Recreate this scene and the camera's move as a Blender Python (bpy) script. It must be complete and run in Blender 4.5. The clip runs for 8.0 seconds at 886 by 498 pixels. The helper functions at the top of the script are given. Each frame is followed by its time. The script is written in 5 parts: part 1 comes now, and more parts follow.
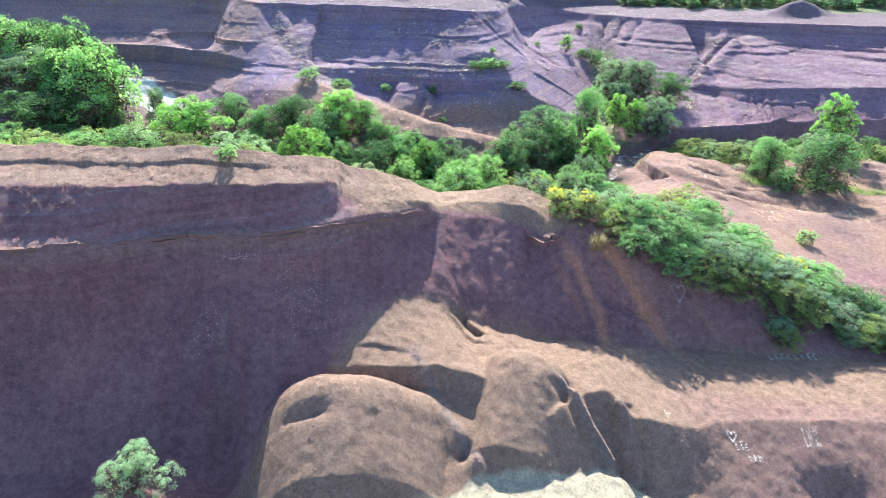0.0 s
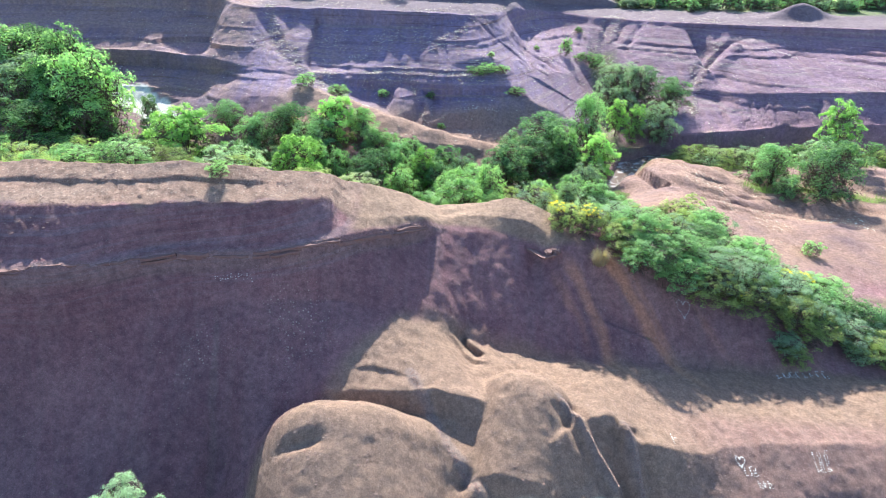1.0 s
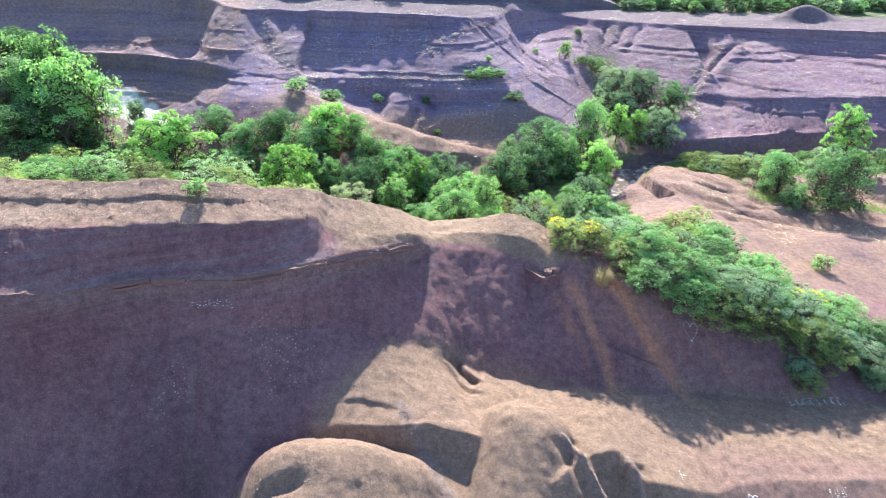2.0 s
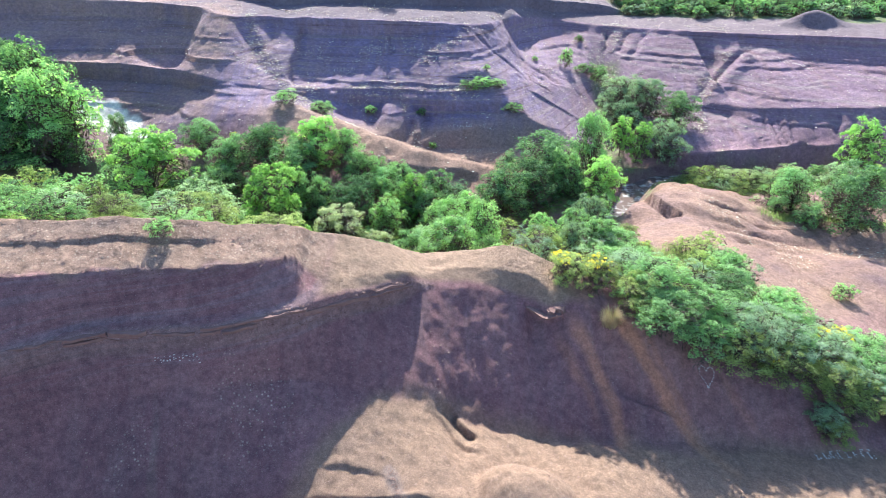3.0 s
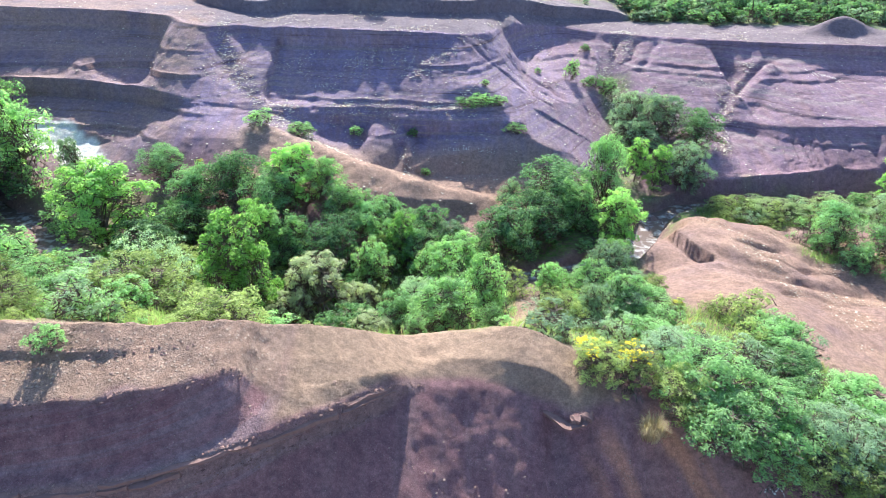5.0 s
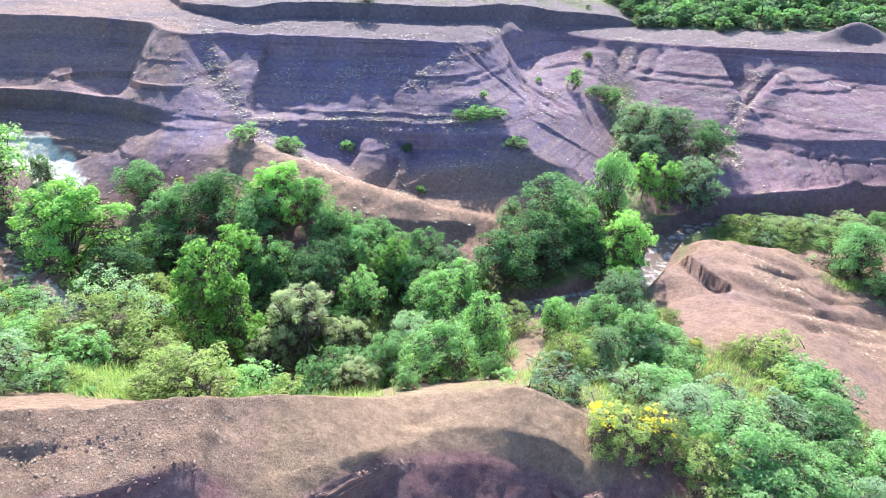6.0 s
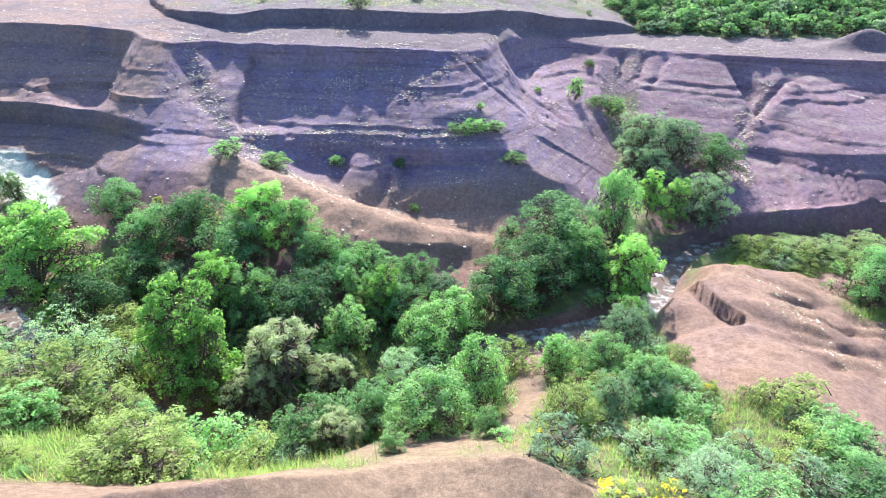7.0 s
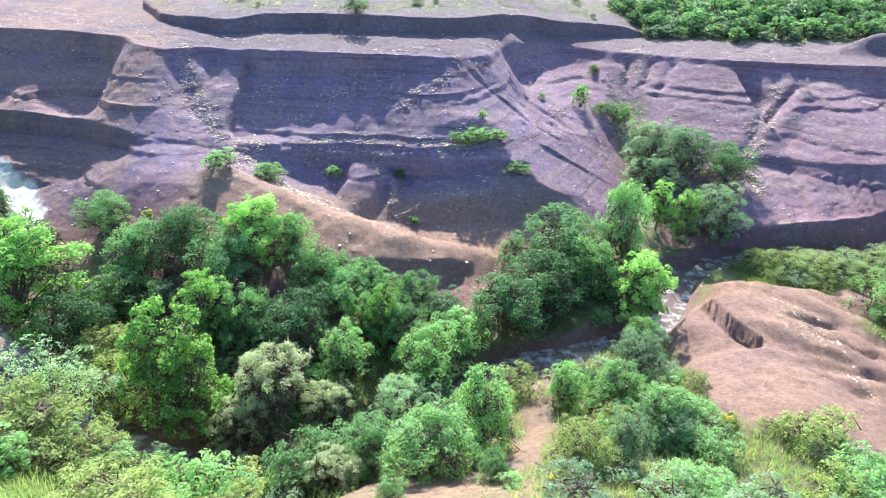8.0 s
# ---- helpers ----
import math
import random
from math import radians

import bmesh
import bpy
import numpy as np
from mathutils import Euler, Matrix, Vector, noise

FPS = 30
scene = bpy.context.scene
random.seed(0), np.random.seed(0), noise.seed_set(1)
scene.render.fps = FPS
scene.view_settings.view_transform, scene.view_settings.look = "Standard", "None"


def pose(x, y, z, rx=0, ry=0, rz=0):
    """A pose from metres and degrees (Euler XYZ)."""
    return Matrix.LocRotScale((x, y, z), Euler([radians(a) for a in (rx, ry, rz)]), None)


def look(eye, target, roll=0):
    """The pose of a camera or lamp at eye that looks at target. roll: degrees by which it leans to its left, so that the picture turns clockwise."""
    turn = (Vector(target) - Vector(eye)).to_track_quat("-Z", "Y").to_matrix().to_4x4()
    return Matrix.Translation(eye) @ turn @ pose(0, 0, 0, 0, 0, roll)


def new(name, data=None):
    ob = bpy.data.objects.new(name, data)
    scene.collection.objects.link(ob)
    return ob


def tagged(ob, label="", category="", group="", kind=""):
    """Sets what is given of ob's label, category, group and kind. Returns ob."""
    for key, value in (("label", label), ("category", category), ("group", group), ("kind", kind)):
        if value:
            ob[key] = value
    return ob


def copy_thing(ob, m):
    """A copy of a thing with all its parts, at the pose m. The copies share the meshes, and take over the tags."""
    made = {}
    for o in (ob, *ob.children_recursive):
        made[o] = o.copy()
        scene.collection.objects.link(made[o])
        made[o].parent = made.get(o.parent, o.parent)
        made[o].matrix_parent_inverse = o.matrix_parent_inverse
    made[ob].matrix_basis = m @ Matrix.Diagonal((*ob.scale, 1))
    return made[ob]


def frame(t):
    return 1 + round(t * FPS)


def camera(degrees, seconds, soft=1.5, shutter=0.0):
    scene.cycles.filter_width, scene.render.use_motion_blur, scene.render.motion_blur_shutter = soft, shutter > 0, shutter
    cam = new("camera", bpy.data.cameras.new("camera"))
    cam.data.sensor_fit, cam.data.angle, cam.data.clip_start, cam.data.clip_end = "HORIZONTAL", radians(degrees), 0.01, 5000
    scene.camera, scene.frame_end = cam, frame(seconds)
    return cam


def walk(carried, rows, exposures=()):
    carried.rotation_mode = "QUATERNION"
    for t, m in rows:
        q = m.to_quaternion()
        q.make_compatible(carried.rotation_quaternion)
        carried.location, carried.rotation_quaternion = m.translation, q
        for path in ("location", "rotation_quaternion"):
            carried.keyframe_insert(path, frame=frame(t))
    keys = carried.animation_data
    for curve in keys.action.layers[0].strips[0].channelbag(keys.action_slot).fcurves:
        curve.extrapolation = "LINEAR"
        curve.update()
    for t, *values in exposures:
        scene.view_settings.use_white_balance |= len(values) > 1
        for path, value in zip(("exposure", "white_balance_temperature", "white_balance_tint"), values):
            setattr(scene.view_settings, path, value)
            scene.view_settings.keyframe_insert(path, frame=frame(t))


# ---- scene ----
cam = camera(70.0, 8.0, soft=0.45)
EYE = 23.5  # metres over the stream
# seconds, x, y, height against EYE, yaw, pitch, roll
ROWS = [
    (0, 0.00, 0.00, 0.00, 0.00, -30.62, 0.48),
    (0.5, 0.06, 0.55, 0.28, -0.06, -30.62, 0.40),
    (1, 0.00, 1.20, 0.29, -0.13, -30.68, 0.40),
    (1.5, 0.10, 2.01, 0.22, -0.21, -30.74, 0.41),
    (3, 0.49, 6.36, 0.40, -0.39, -30.77, 0.31),
    (3.5, 0.60, 8.07, 0.28, -0.47, -30.78, 0.28),
    (4, 0.56, 9.98, 0.01, -0.62, -30.79, 0.26),
    (4.5, 0.57, 11.69, -0.09, -0.73, -30.80, 0.25),
    (6, 0.81, 16.88, -0.11, -1.04, -30.82, 0.22),
    (6.5, 0.96, 18.23, -0.14, -1.07, -30.77, 0.19),
    (7, 1.20, 19.87, -0.12, -1.13, -30.75, 0.18),
    (7.5, 1.22, 21.26, -0.15, -1.12, -30.72, 0.17),
    (8.0, 1.15, 21.80, -0.22, -1.13, -30.62, 0.14),
]
EXPOSURES = ((0.0, 1.83, 5560.0, 4.0), (8.0, 1.83, 5560.0, 4.0))
walk(cam, [(t, pose(x, y, EYE + z, 0, 0, yaw) @ pose(0, 0, 0, 90 + pitch) @ pose(0, 0, 0, 0, 0, roll)) for t, x, y, z, yaw, pitch, roll in ROWS], EXPOSURES)

# ---- daylight: a low sun over the far wall ----
SUN_UP, SUN_ROUND = 36.0, -3.0  # degrees of height, and from straight ahead to the right
world = bpy.data.worlds.new("sky")
scene.world = world
world.use_nodes = True
wn = world.node_tree
wn.nodes.clear()
sky = wn.nodes.new("ShaderNodeTexSky")
sky.sky_type, sky.sun_disc = "NISHITA", False
sky.sun_elevation, sky.sun_rotation = radians(SUN_UP), radians(SUN_ROUND)
sky_out = wn.nodes.new("ShaderNodeBackground")
sky_out.inputs["Strength"].default_value = 0.096
wn.links.new(sky.outputs[0], sky_out.inputs["Color"])
wn.links.new(sky_out.outputs[0], wn.nodes.new("ShaderNodeOutputWorld").inputs["Surface"])
lamp = bpy.data.lights.new("sun", "SUN")
lamp.energy, lamp.angle, lamp.color = 4.5, radians(0.53), (1.0, 0.87, 0.70)
sun = new("sun", lamp)
sun.matrix_world = look((0, 0, 60), Vector((0, 0, 60)) - Vector((math.sin(radians(SUN_ROUND)) * math.cos(radians(SUN_UP)), math.cos(radians(SUN_ROUND)) * math.cos(radians(SUN_UP)), math.sin(radians(SUN_UP)))))

# ---- materials ----
def material(name, rough=0.9):
    m = bpy.data.materials.new(name)
    m.use_nodes = True
    b = m.node_tree.nodes["Principled BSDF"]
    b.inputs["Roughness"].default_value = rough
    b.inputs["Specular IOR Level"].default_value = 0.25
    return m, m.node_tree, b


def node(tree, kind, **values):
    n = tree.nodes.new(kind)
    for key, value in values.items():
        if key in n.inputs:
            n.inputs[key].default_value = value
    return n


def noise_at(tree, source, scale, detail=5, rough=0.6):
    n = node(tree, "ShaderNodeTexNoise", Scale=scale, Detail=detail, Roughness=rough)
    tree.links.new(source, n.inputs["Vector"])
    return n.outputs["Fac"]


def ramp(tree, fac, *stops):
    r = tree.nodes.new("ShaderNodeValToRGB")
    e = r.color_ramp.elements
    e[0].position, e[0].color = stops[0][0], (*stops[0][1], 1)
    e[1].position, e[1].color = stops[-1][0], (*stops[-1][1], 1)
    for p, c in stops[1:-1]:
        e.new(p).color = (*c, 1)
    tree.links.new(fac, r.inputs["Fac"])
    return r.outputs["Color"]


def mixed(tree, fac, a, b, blend="MIX"):
    n = tree.nodes.new("ShaderNodeMix")
    n.data_type, n.blend_type = "RGBA", blend
    for value, at in ((fac, 0), (a, 6), (b, 7)):
        if hasattr(value, "is_linked"):
            tree.links.new(value, n.inputs[at])
        else:
            n.inputs[at].default_value = value if at == 0 else (*value, 1)
    return n.outputs[2]


def stretched(tree, source, scale):
    n = node(tree, "ShaderNodeMapping", Scale=scale)
    tree.links.new(source, n.inputs["Vector"])
    return n.outputs["Vector"]


def maths(tree, op, a, b=0.0, clamp=False):
    n = tree.nodes.new("ShaderNodeMath")
    n.operation, n.use_clamp = op, clamp
    for value, at in ((a, 0), (b, 1)):
        if hasattr(value, "is_linked"):
            tree.links.new(value, n.inputs[at])
        else:
            n.inputs[at].default_value = value
    return n.outputs[0]


def bumped(tree, shader, height, strength, distance, under=None):
    n = node(tree, "ShaderNodeBump", Strength=strength, Distance=distance)
    tree.links.new(height, n.inputs["Height"])
    if under:
        tree.links.new(under, n.inputs["Normal"])
    tree.links.new(n.outputs["Normal"], shader.inputs["Normal"])
    return n.outputs["Normal"]


def ground_material():
    """Red mudstone: crumbly, banded, with grey-green beds, gravel, worn pale tracks and grass."""
    m, t, b = material("mudstone", 0.95)
    place = t.nodes.new("ShaderNodeNewGeometry").outputs["Position"]

    def mask(name):
        n = t.nodes.new("ShaderNodeAttribute")
        n.attribute_name = name
        return n.outputs["Fac"]

    broad = noise_at(t, place, 0.22, 4)
    fine = noise_at(t, place, 3.0, 8, 0.7)
    grit = noise_at(t, place, 22.0, 4, 0.7)
    # mudstone base, with the purple of the shaded slopes put into it
    col = ramp(t, broad, (0.3, (0.168, 0.088, 0.098)), (0.5, (0.228, 0.122, 0.130)), (0.7, (0.295, 0.168, 0.170)))
    # far wall: the bluish tone of its shade is painted into the colour
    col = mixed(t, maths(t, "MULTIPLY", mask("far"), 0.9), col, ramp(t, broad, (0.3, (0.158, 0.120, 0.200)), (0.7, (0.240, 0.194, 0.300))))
    runs = noise_at(t, stretched(t, place, (1.6, 0.25, 0.25)), 1.0, 5)
    col = mixed(t, maths(t, "MULTIPLY", ramp(t, runs, (0.42, (0, 0, 0)), (0.68, (1, 1, 1))), 0.6), col, (0.25, 0.16, 0.16))
    beds = noise_at(t, stretched(t, place, (0.06, 0.06, 4.6)), 1.0, 6, 0.65)
    col = mixed(t, maths(t, "MULTIPLY", ramp(t, beds, (0.5, (0, 0, 0)), (0.62, (1, 1, 1))), mask("bedded")), col, (0.26, 0.20, 0.215))
    col = mixed(t, maths(t, "MULTIPLY", ramp(t, beds, (0.32, (1, 1, 1)), (0.42, (0, 0, 0))), mask("bedded")), col, (0.125, 0.082, 0.095))
    col = mixed(t, mask("bench"), col, ramp(t, broad, (0.35, (0.105, 0.088, 0.112)), (0.65, (0.150, 0.128, 0.150))))
    col = mixed(t, mask("red"), col, (0.45, 0.215, 0.14))
    # tan ground, with the warm tone of sunlight painted into its colour
    col = mixed(t, mask("tan"), col, (0.300, 0.216, 0.144))
    col = mixed(t, mask("grey_bed"), col, (0.26, 0.20, 0.175))
    col = mixed(t, mask("pale"), col, (0.44, 0.40, 0.29))
    col = mixed(t, mask("white"), col, (0.74, 0.73, 0.70))
    grass = ramp(t, noise_at(t, place, 1.7, 6), (0.35, (0.07, 0.12, 0.03)), (0.6, (0.15, 0.21, 0.06)), (0.8, (0.27, 0.27, 0.13)))
    col = mixed(t, maths(t, "MULTIPLY", mask("grass"), ramp(t, fine, (0.36, (0.2, 0.2, 0.2)), (0.55, (1, 1, 1)))), col, grass)
    wet = mask("wet")
    col = mixed(t, wet, col, (0.19, 0.13, 0.11))
    stones = t.nodes.new("ShaderNodeTexVoronoi")
    stones.inputs["Scale"].default_value = 7.0
    t.links.new(place, stones.inputs["Vector"])
    chip = ramp(t, stones.outputs["Distance"], (0.16, (1, 1, 1)), (0.34, (0, 0, 0)))
    pick = ramp(t, stones.outputs["Color"], (0.45, (0, 0, 0)), (0.6, (1, 1, 1)))
    chips = maths(t, "MULTIPLY", maths(t, "MULTIPLY", chip, pick), mask("gravel"))
    col = mixed(t, chips, col, (0.50, 0.41, 0.33))
    small = t.nodes.new("ShaderNodeTexVoronoi")
    small.inputs["Scale"].default_value = 15.0
    t.links.new(place, small.inputs["Vector"])
    peb = maths(t, "MULTIPLY", ramp(t, small.outputs["Distance"], (0.14, (1, 1, 1)), (0.36, (0, 0, 0))), ramp(t, small.outputs["Color"], (0.62, (0, 0, 0)), (0.72, (1, 1, 1))))
    peb = maths(t, "MULTIPLY", peb, ramp(t, noise_at(t, place, 0.6, 3), (0.4, (0.1, 0.1, 0.1)), (0.65, (1, 1, 1))))
    col = mixed(t, maths(t, "MULTIPLY", peb, 0.55), col, (0.42, 0.34, 0.29))
    col = mixed(t, 1.0, col, ramp(t, fine, (0.36, (0.78, 0.78, 0.80)), (0.64, (1.23, 1.22, 1.21))), "MULTIPLY")
    clod = noise_at(t, place, 8.0, 5, 0.75)
    col = mixed(t, 1.0, col, ramp(t, clod, (0.36, (0.84, 0.83, 0.84)), (0.64, (1.18, 1.17, 1.16))), "MULTIPLY")
    col = mixed(t, 1.0, col, ramp(t, grit, (0.38, (0.86, 0.86, 0.87)), (0.62, (1.15, 1.14, 1.14))), "MULTIPLY")
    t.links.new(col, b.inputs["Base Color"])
    rough = maths(t, "SUBTRACT", 0.95, maths(t, "MULTIPLY", wet, 0.35))
    t.links.new(rough, b.inputs["Roughness"])
    n = bumped(t, b, fine, 1.0, 0.085)
    n = bumped(t, b, clod, 1.0, 0.06, n)
    n = bumped(t, b, grit, 1.0, 0.065, n)
    n = bumped(t, b, chips, 0.8, 0.05, n)
    bumped(t, b, peb, 0.9, 0.03, n)
    return m


def leaf_material(name, dark, light, passing=0.45):
    m, t, b = material(name, 0.75)
    b.inputs["Specular IOR Level"].default_value = 0.06
    info = t.nodes.new("ShaderNodeObjectInfo")
    isle = t.nodes.new("ShaderNodeNewGeometry")
    pick = maths(t, "ADD", maths(t, "MULTIPLY", isle.outputs["Random Per Island"], 0.5), maths(t, "MULTIPLY", info.outputs["Random"], 0.5))
    col = ramp(t, pick, (0.0, dark), (1.0, light))
    t.links.new(col, b.inputs["Base Color"])
    glow = node(t, "ShaderNodeBsdfTranslucent")
    t.links.new(mixed(t, 1.0, col, (1.75, 1.9, 0.95), "MULTIPLY"), glow.inputs["Color"])
    mix = node(t, "ShaderNodeMixShader", Fac=passing)
    t.links.new(b.outputs[0], mix.inputs[1])
    t.links.new(glow.outputs[0], mix.inputs[2])
    t.links.new(mix.outputs[0], t.nodes["Material Output"].inputs["Surface"])
    return m


def plain_material(name, a, c, scale=6.0, rough=0.9):
    m, t, b = material(name, rough)
    place = t.nodes.new("ShaderNodeTexCoord").outputs["Object"]
    isle = t.nodes.new("ShaderNodeNewGeometry").outputs["Random Per Island"]
    grain = noise_at(t, place, scale, 6)
    col = ramp(t, maths(t, "ADD", maths(t, "MULTIPLY", grain, 0.6), maths(t, "MULTIPLY", isle, 0.4)), (0.25, a), (0.75, c))
    t.links.new(col, b.inputs["Base Color"])
    bumped(t, b, grain, 0.5, 0.02)
    return m


def water_material():
    m, t, b = material("stream_water", 0.08)
    b.inputs["Base Color"].default_value = (0.10, 0.085, 0.075, 1)
    b.inputs["Specular IOR Level"].default_value = 0.5
    place = t.nodes.new("ShaderNodeNewGeometry").outputs["Position"]
    froth = ramp(t, noise_at(t, place, 1.5, 5, 0.6), (0.48, (0.15, 0.11, 0.10)), (0.68, (0.50, 0.47, 0.47)))
    t.links.new(froth, b.inputs["Base Color"])
    bumped(t, b, noise_at(t, place, 6.0, 4), 0.5, 0.05)
    return m


EARTH = ground_material()
WATER = water_material()
LEAF = {
    "bright": leaf_material("bright_leaf", (0.1, 0.2, 0.055), (0.49, 0.7, 0.286), 0.5),
    "dark": leaf_material("dark_leaf", (0.016, 0.045, 0.0286), (0.33, 0.53, 0.264), 0.45),
    "green": leaf_material("green_leaf", (0.035, 0.09, 0.0418), (0.43, 0.64, 0.308), 0.47),
    "grey": leaf_material("grey_leaf", (0.06, 0.11, 0.077), (0.43, 0.56, 0.385), 0.43),
    "olive": leaf_material("olive_leaf", (0.05, 0.085, 0.0308), (0.46, 0.54, 0.22), 0.45),
    "reed": leaf_material("reed_blade", (0.15, 0.19, 0.121), (0.6, 0.64, 0.462), 0.45),
    "grass": leaf_material("grass_blade", (0.1, 0.15, 0.066), (0.37, 0.46, 0.231), 0.42),
    "straw": leaf_material("dry_blade", (0.28, 0.22, 0.143), (0.52, 0.42, 0.308), 0.35),
}
BLOSSOM = leaf_material("yellow_blossom", (0.72, 0.52, 0.02), (0.92, 0.74, 0.06), 0.3)
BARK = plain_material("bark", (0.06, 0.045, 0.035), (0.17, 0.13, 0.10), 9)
PALE_STONE = plain_material("sun_bleached_stone", (0.48, 0.43, 0.38), (0.78, 0.72, 0.65), 5)
STONE = plain_material("pale_stone", (0.42, 0.36, 0.28), (0.74, 0.67, 0.54), 5)
RED_STONE = plain_material("red_stone", (0.20, 0.12, 0.10), (0.38, 0.27, 0.22), 5)
BED_STONE = plain_material("bedrock", (0.12, 0.07, 0.068), (0.25, 0.155, 0.135), 7)


# ---- the lie of the land: height over the stream, from a few lines that run across the view ----
def curve(x, *knots):
    """A smooth line through (x, value) knots."""
    kx, kv = np.array([k[0] for k in knots], float), np.array([k[1] for k in knots], float)
    x = np.clip(x, kx[0], kx[-1])
    i = np.clip(np.searchsorted(kx, x) - 1, 0, len(kx) - 2)
    h = np.diff(kx)
    s = np.diff(kv) / h
    m = np.zeros_like(kv)
    same = s[1:] * s[:-1] > 0
    m[1:-1] = np.where(same, 2 * s[1:] * s[:-1] / np.where(same, s[1:] + s[:-1], 1), 0)
    u = (x - kx[i]) / h[i]
    return (kv[i] * (1 + 2 * u) * (1 - u) ** 2 + kv[i + 1] * u * u * (3 - 2 * u)
            + h[i] * (m[i] * u * (1 - u) ** 2 - m[i + 1] * u * u * (1 - u)))


def lattice(x, y, seed=0):
    """Smooth value noise, -1 to 1."""
    ix, iy = np.floor(x).astype(np.int64), np.floor(y).astype(np.int64)
    fx, fy = x - ix, y - iy
    fx, fy = fx * fx * (3 - 2 * fx), fy * fy * (3 - 2 * fy)

    def h(a, b):
        n = (a * 374761393 + b * 668265263 + seed * 974711) & 0xFFFFFFFF
        n = ((n ^ (n >> 13)) * 1274126177) & 0xFFFFFFFF
        return ((n ^ (n >> 16)) & 0xFFFF) / 32767.5 - 1

    return (h(ix, iy) * (1 - fx) + h(ix + 1, iy) * fx) * (1 - fy) + (h(ix, iy + 1) * (1 - fx) + h(ix + 1, iy + 1) * fx) * fy


def fractal(x, y, size, octaves=4, seed=0, fall=0.5):
    total, gain = 0, 1.0
    for o in range(octaves):
        total = total + gain * lattice(x / size + 17.3 * o, y / size - 9.1 * o, seed + o)
        size, gain = size * 0.5, gain * fall
    return total


def near_line(x, y, pts):
    """Distance from a run of points, the way along it from 0 to 1, and the side (+ to the left)."""
    pts = np.array(pts, float)
    best, along, side = np.full(np.shape(x), 1e9), np.zeros(np.shape(x)), np.zeros(np.shape(x))
    lens = np.r_[0, np.cumsum(np.hypot(*np.diff(pts, axis=0).T))]
    for n in range(len(pts) - 1):
        a, d = pts[n], pts[n + 1] - pts[n]
        q = d @ d
        u = np.clip(((x - a[0]) * d[0] + (y - a[1]) * d[1]) / q, 0, 1)
        dx, dy = x - a[0] - u * d[0], y - a[1] - u * d[1]
        r = np.hypot(dx, dy)
        less = r < best
        best = np.where(less, r, best)
        along = np.where(less, (lens[n] + u * (lens[n + 1] - lens[n])) / lens[-1], along)
        side = np.where(less, np.sign(d[0] * dy - d[1] * dx), side)
    return best, along, side


def ease(a, b, v):
    u = np.clip((v - a) / (b - a), 0, 1)
    return u * u * (3 - 2 * u)


def bump(x, y, cx, cy, rx, ry, turn=0.0):
    c, s = math.cos(radians(turn)), math.sin(radians(turn))
    u, v = ((x - cx) * c + (y - cy) * s) / rx, (-(x - cx) * s + (y - cy) * c) / ry
    return np.exp(-(u * u + v * v))


STREAM = ((60, 59.4), (40, 59.2), (27, 59.2), (20.5, 58.8), (17.6, 57), (15.9, 53.4), (13.2, 50.6), (9.4, 49.5), (5.5, 48.3), (2, 46),
          (-2, 43), (-7, 41.2), (-11.5, 42), (-17, 45), (-22, 48.6), (-25.5, 51.5), (-29, 56), (-36, 60), (-60, 66))
WASH = ((-36, 67.5), (-32.5, 66.3), (-30.2, 65.0), (-28.8, 63.6), (-27.9, 62))


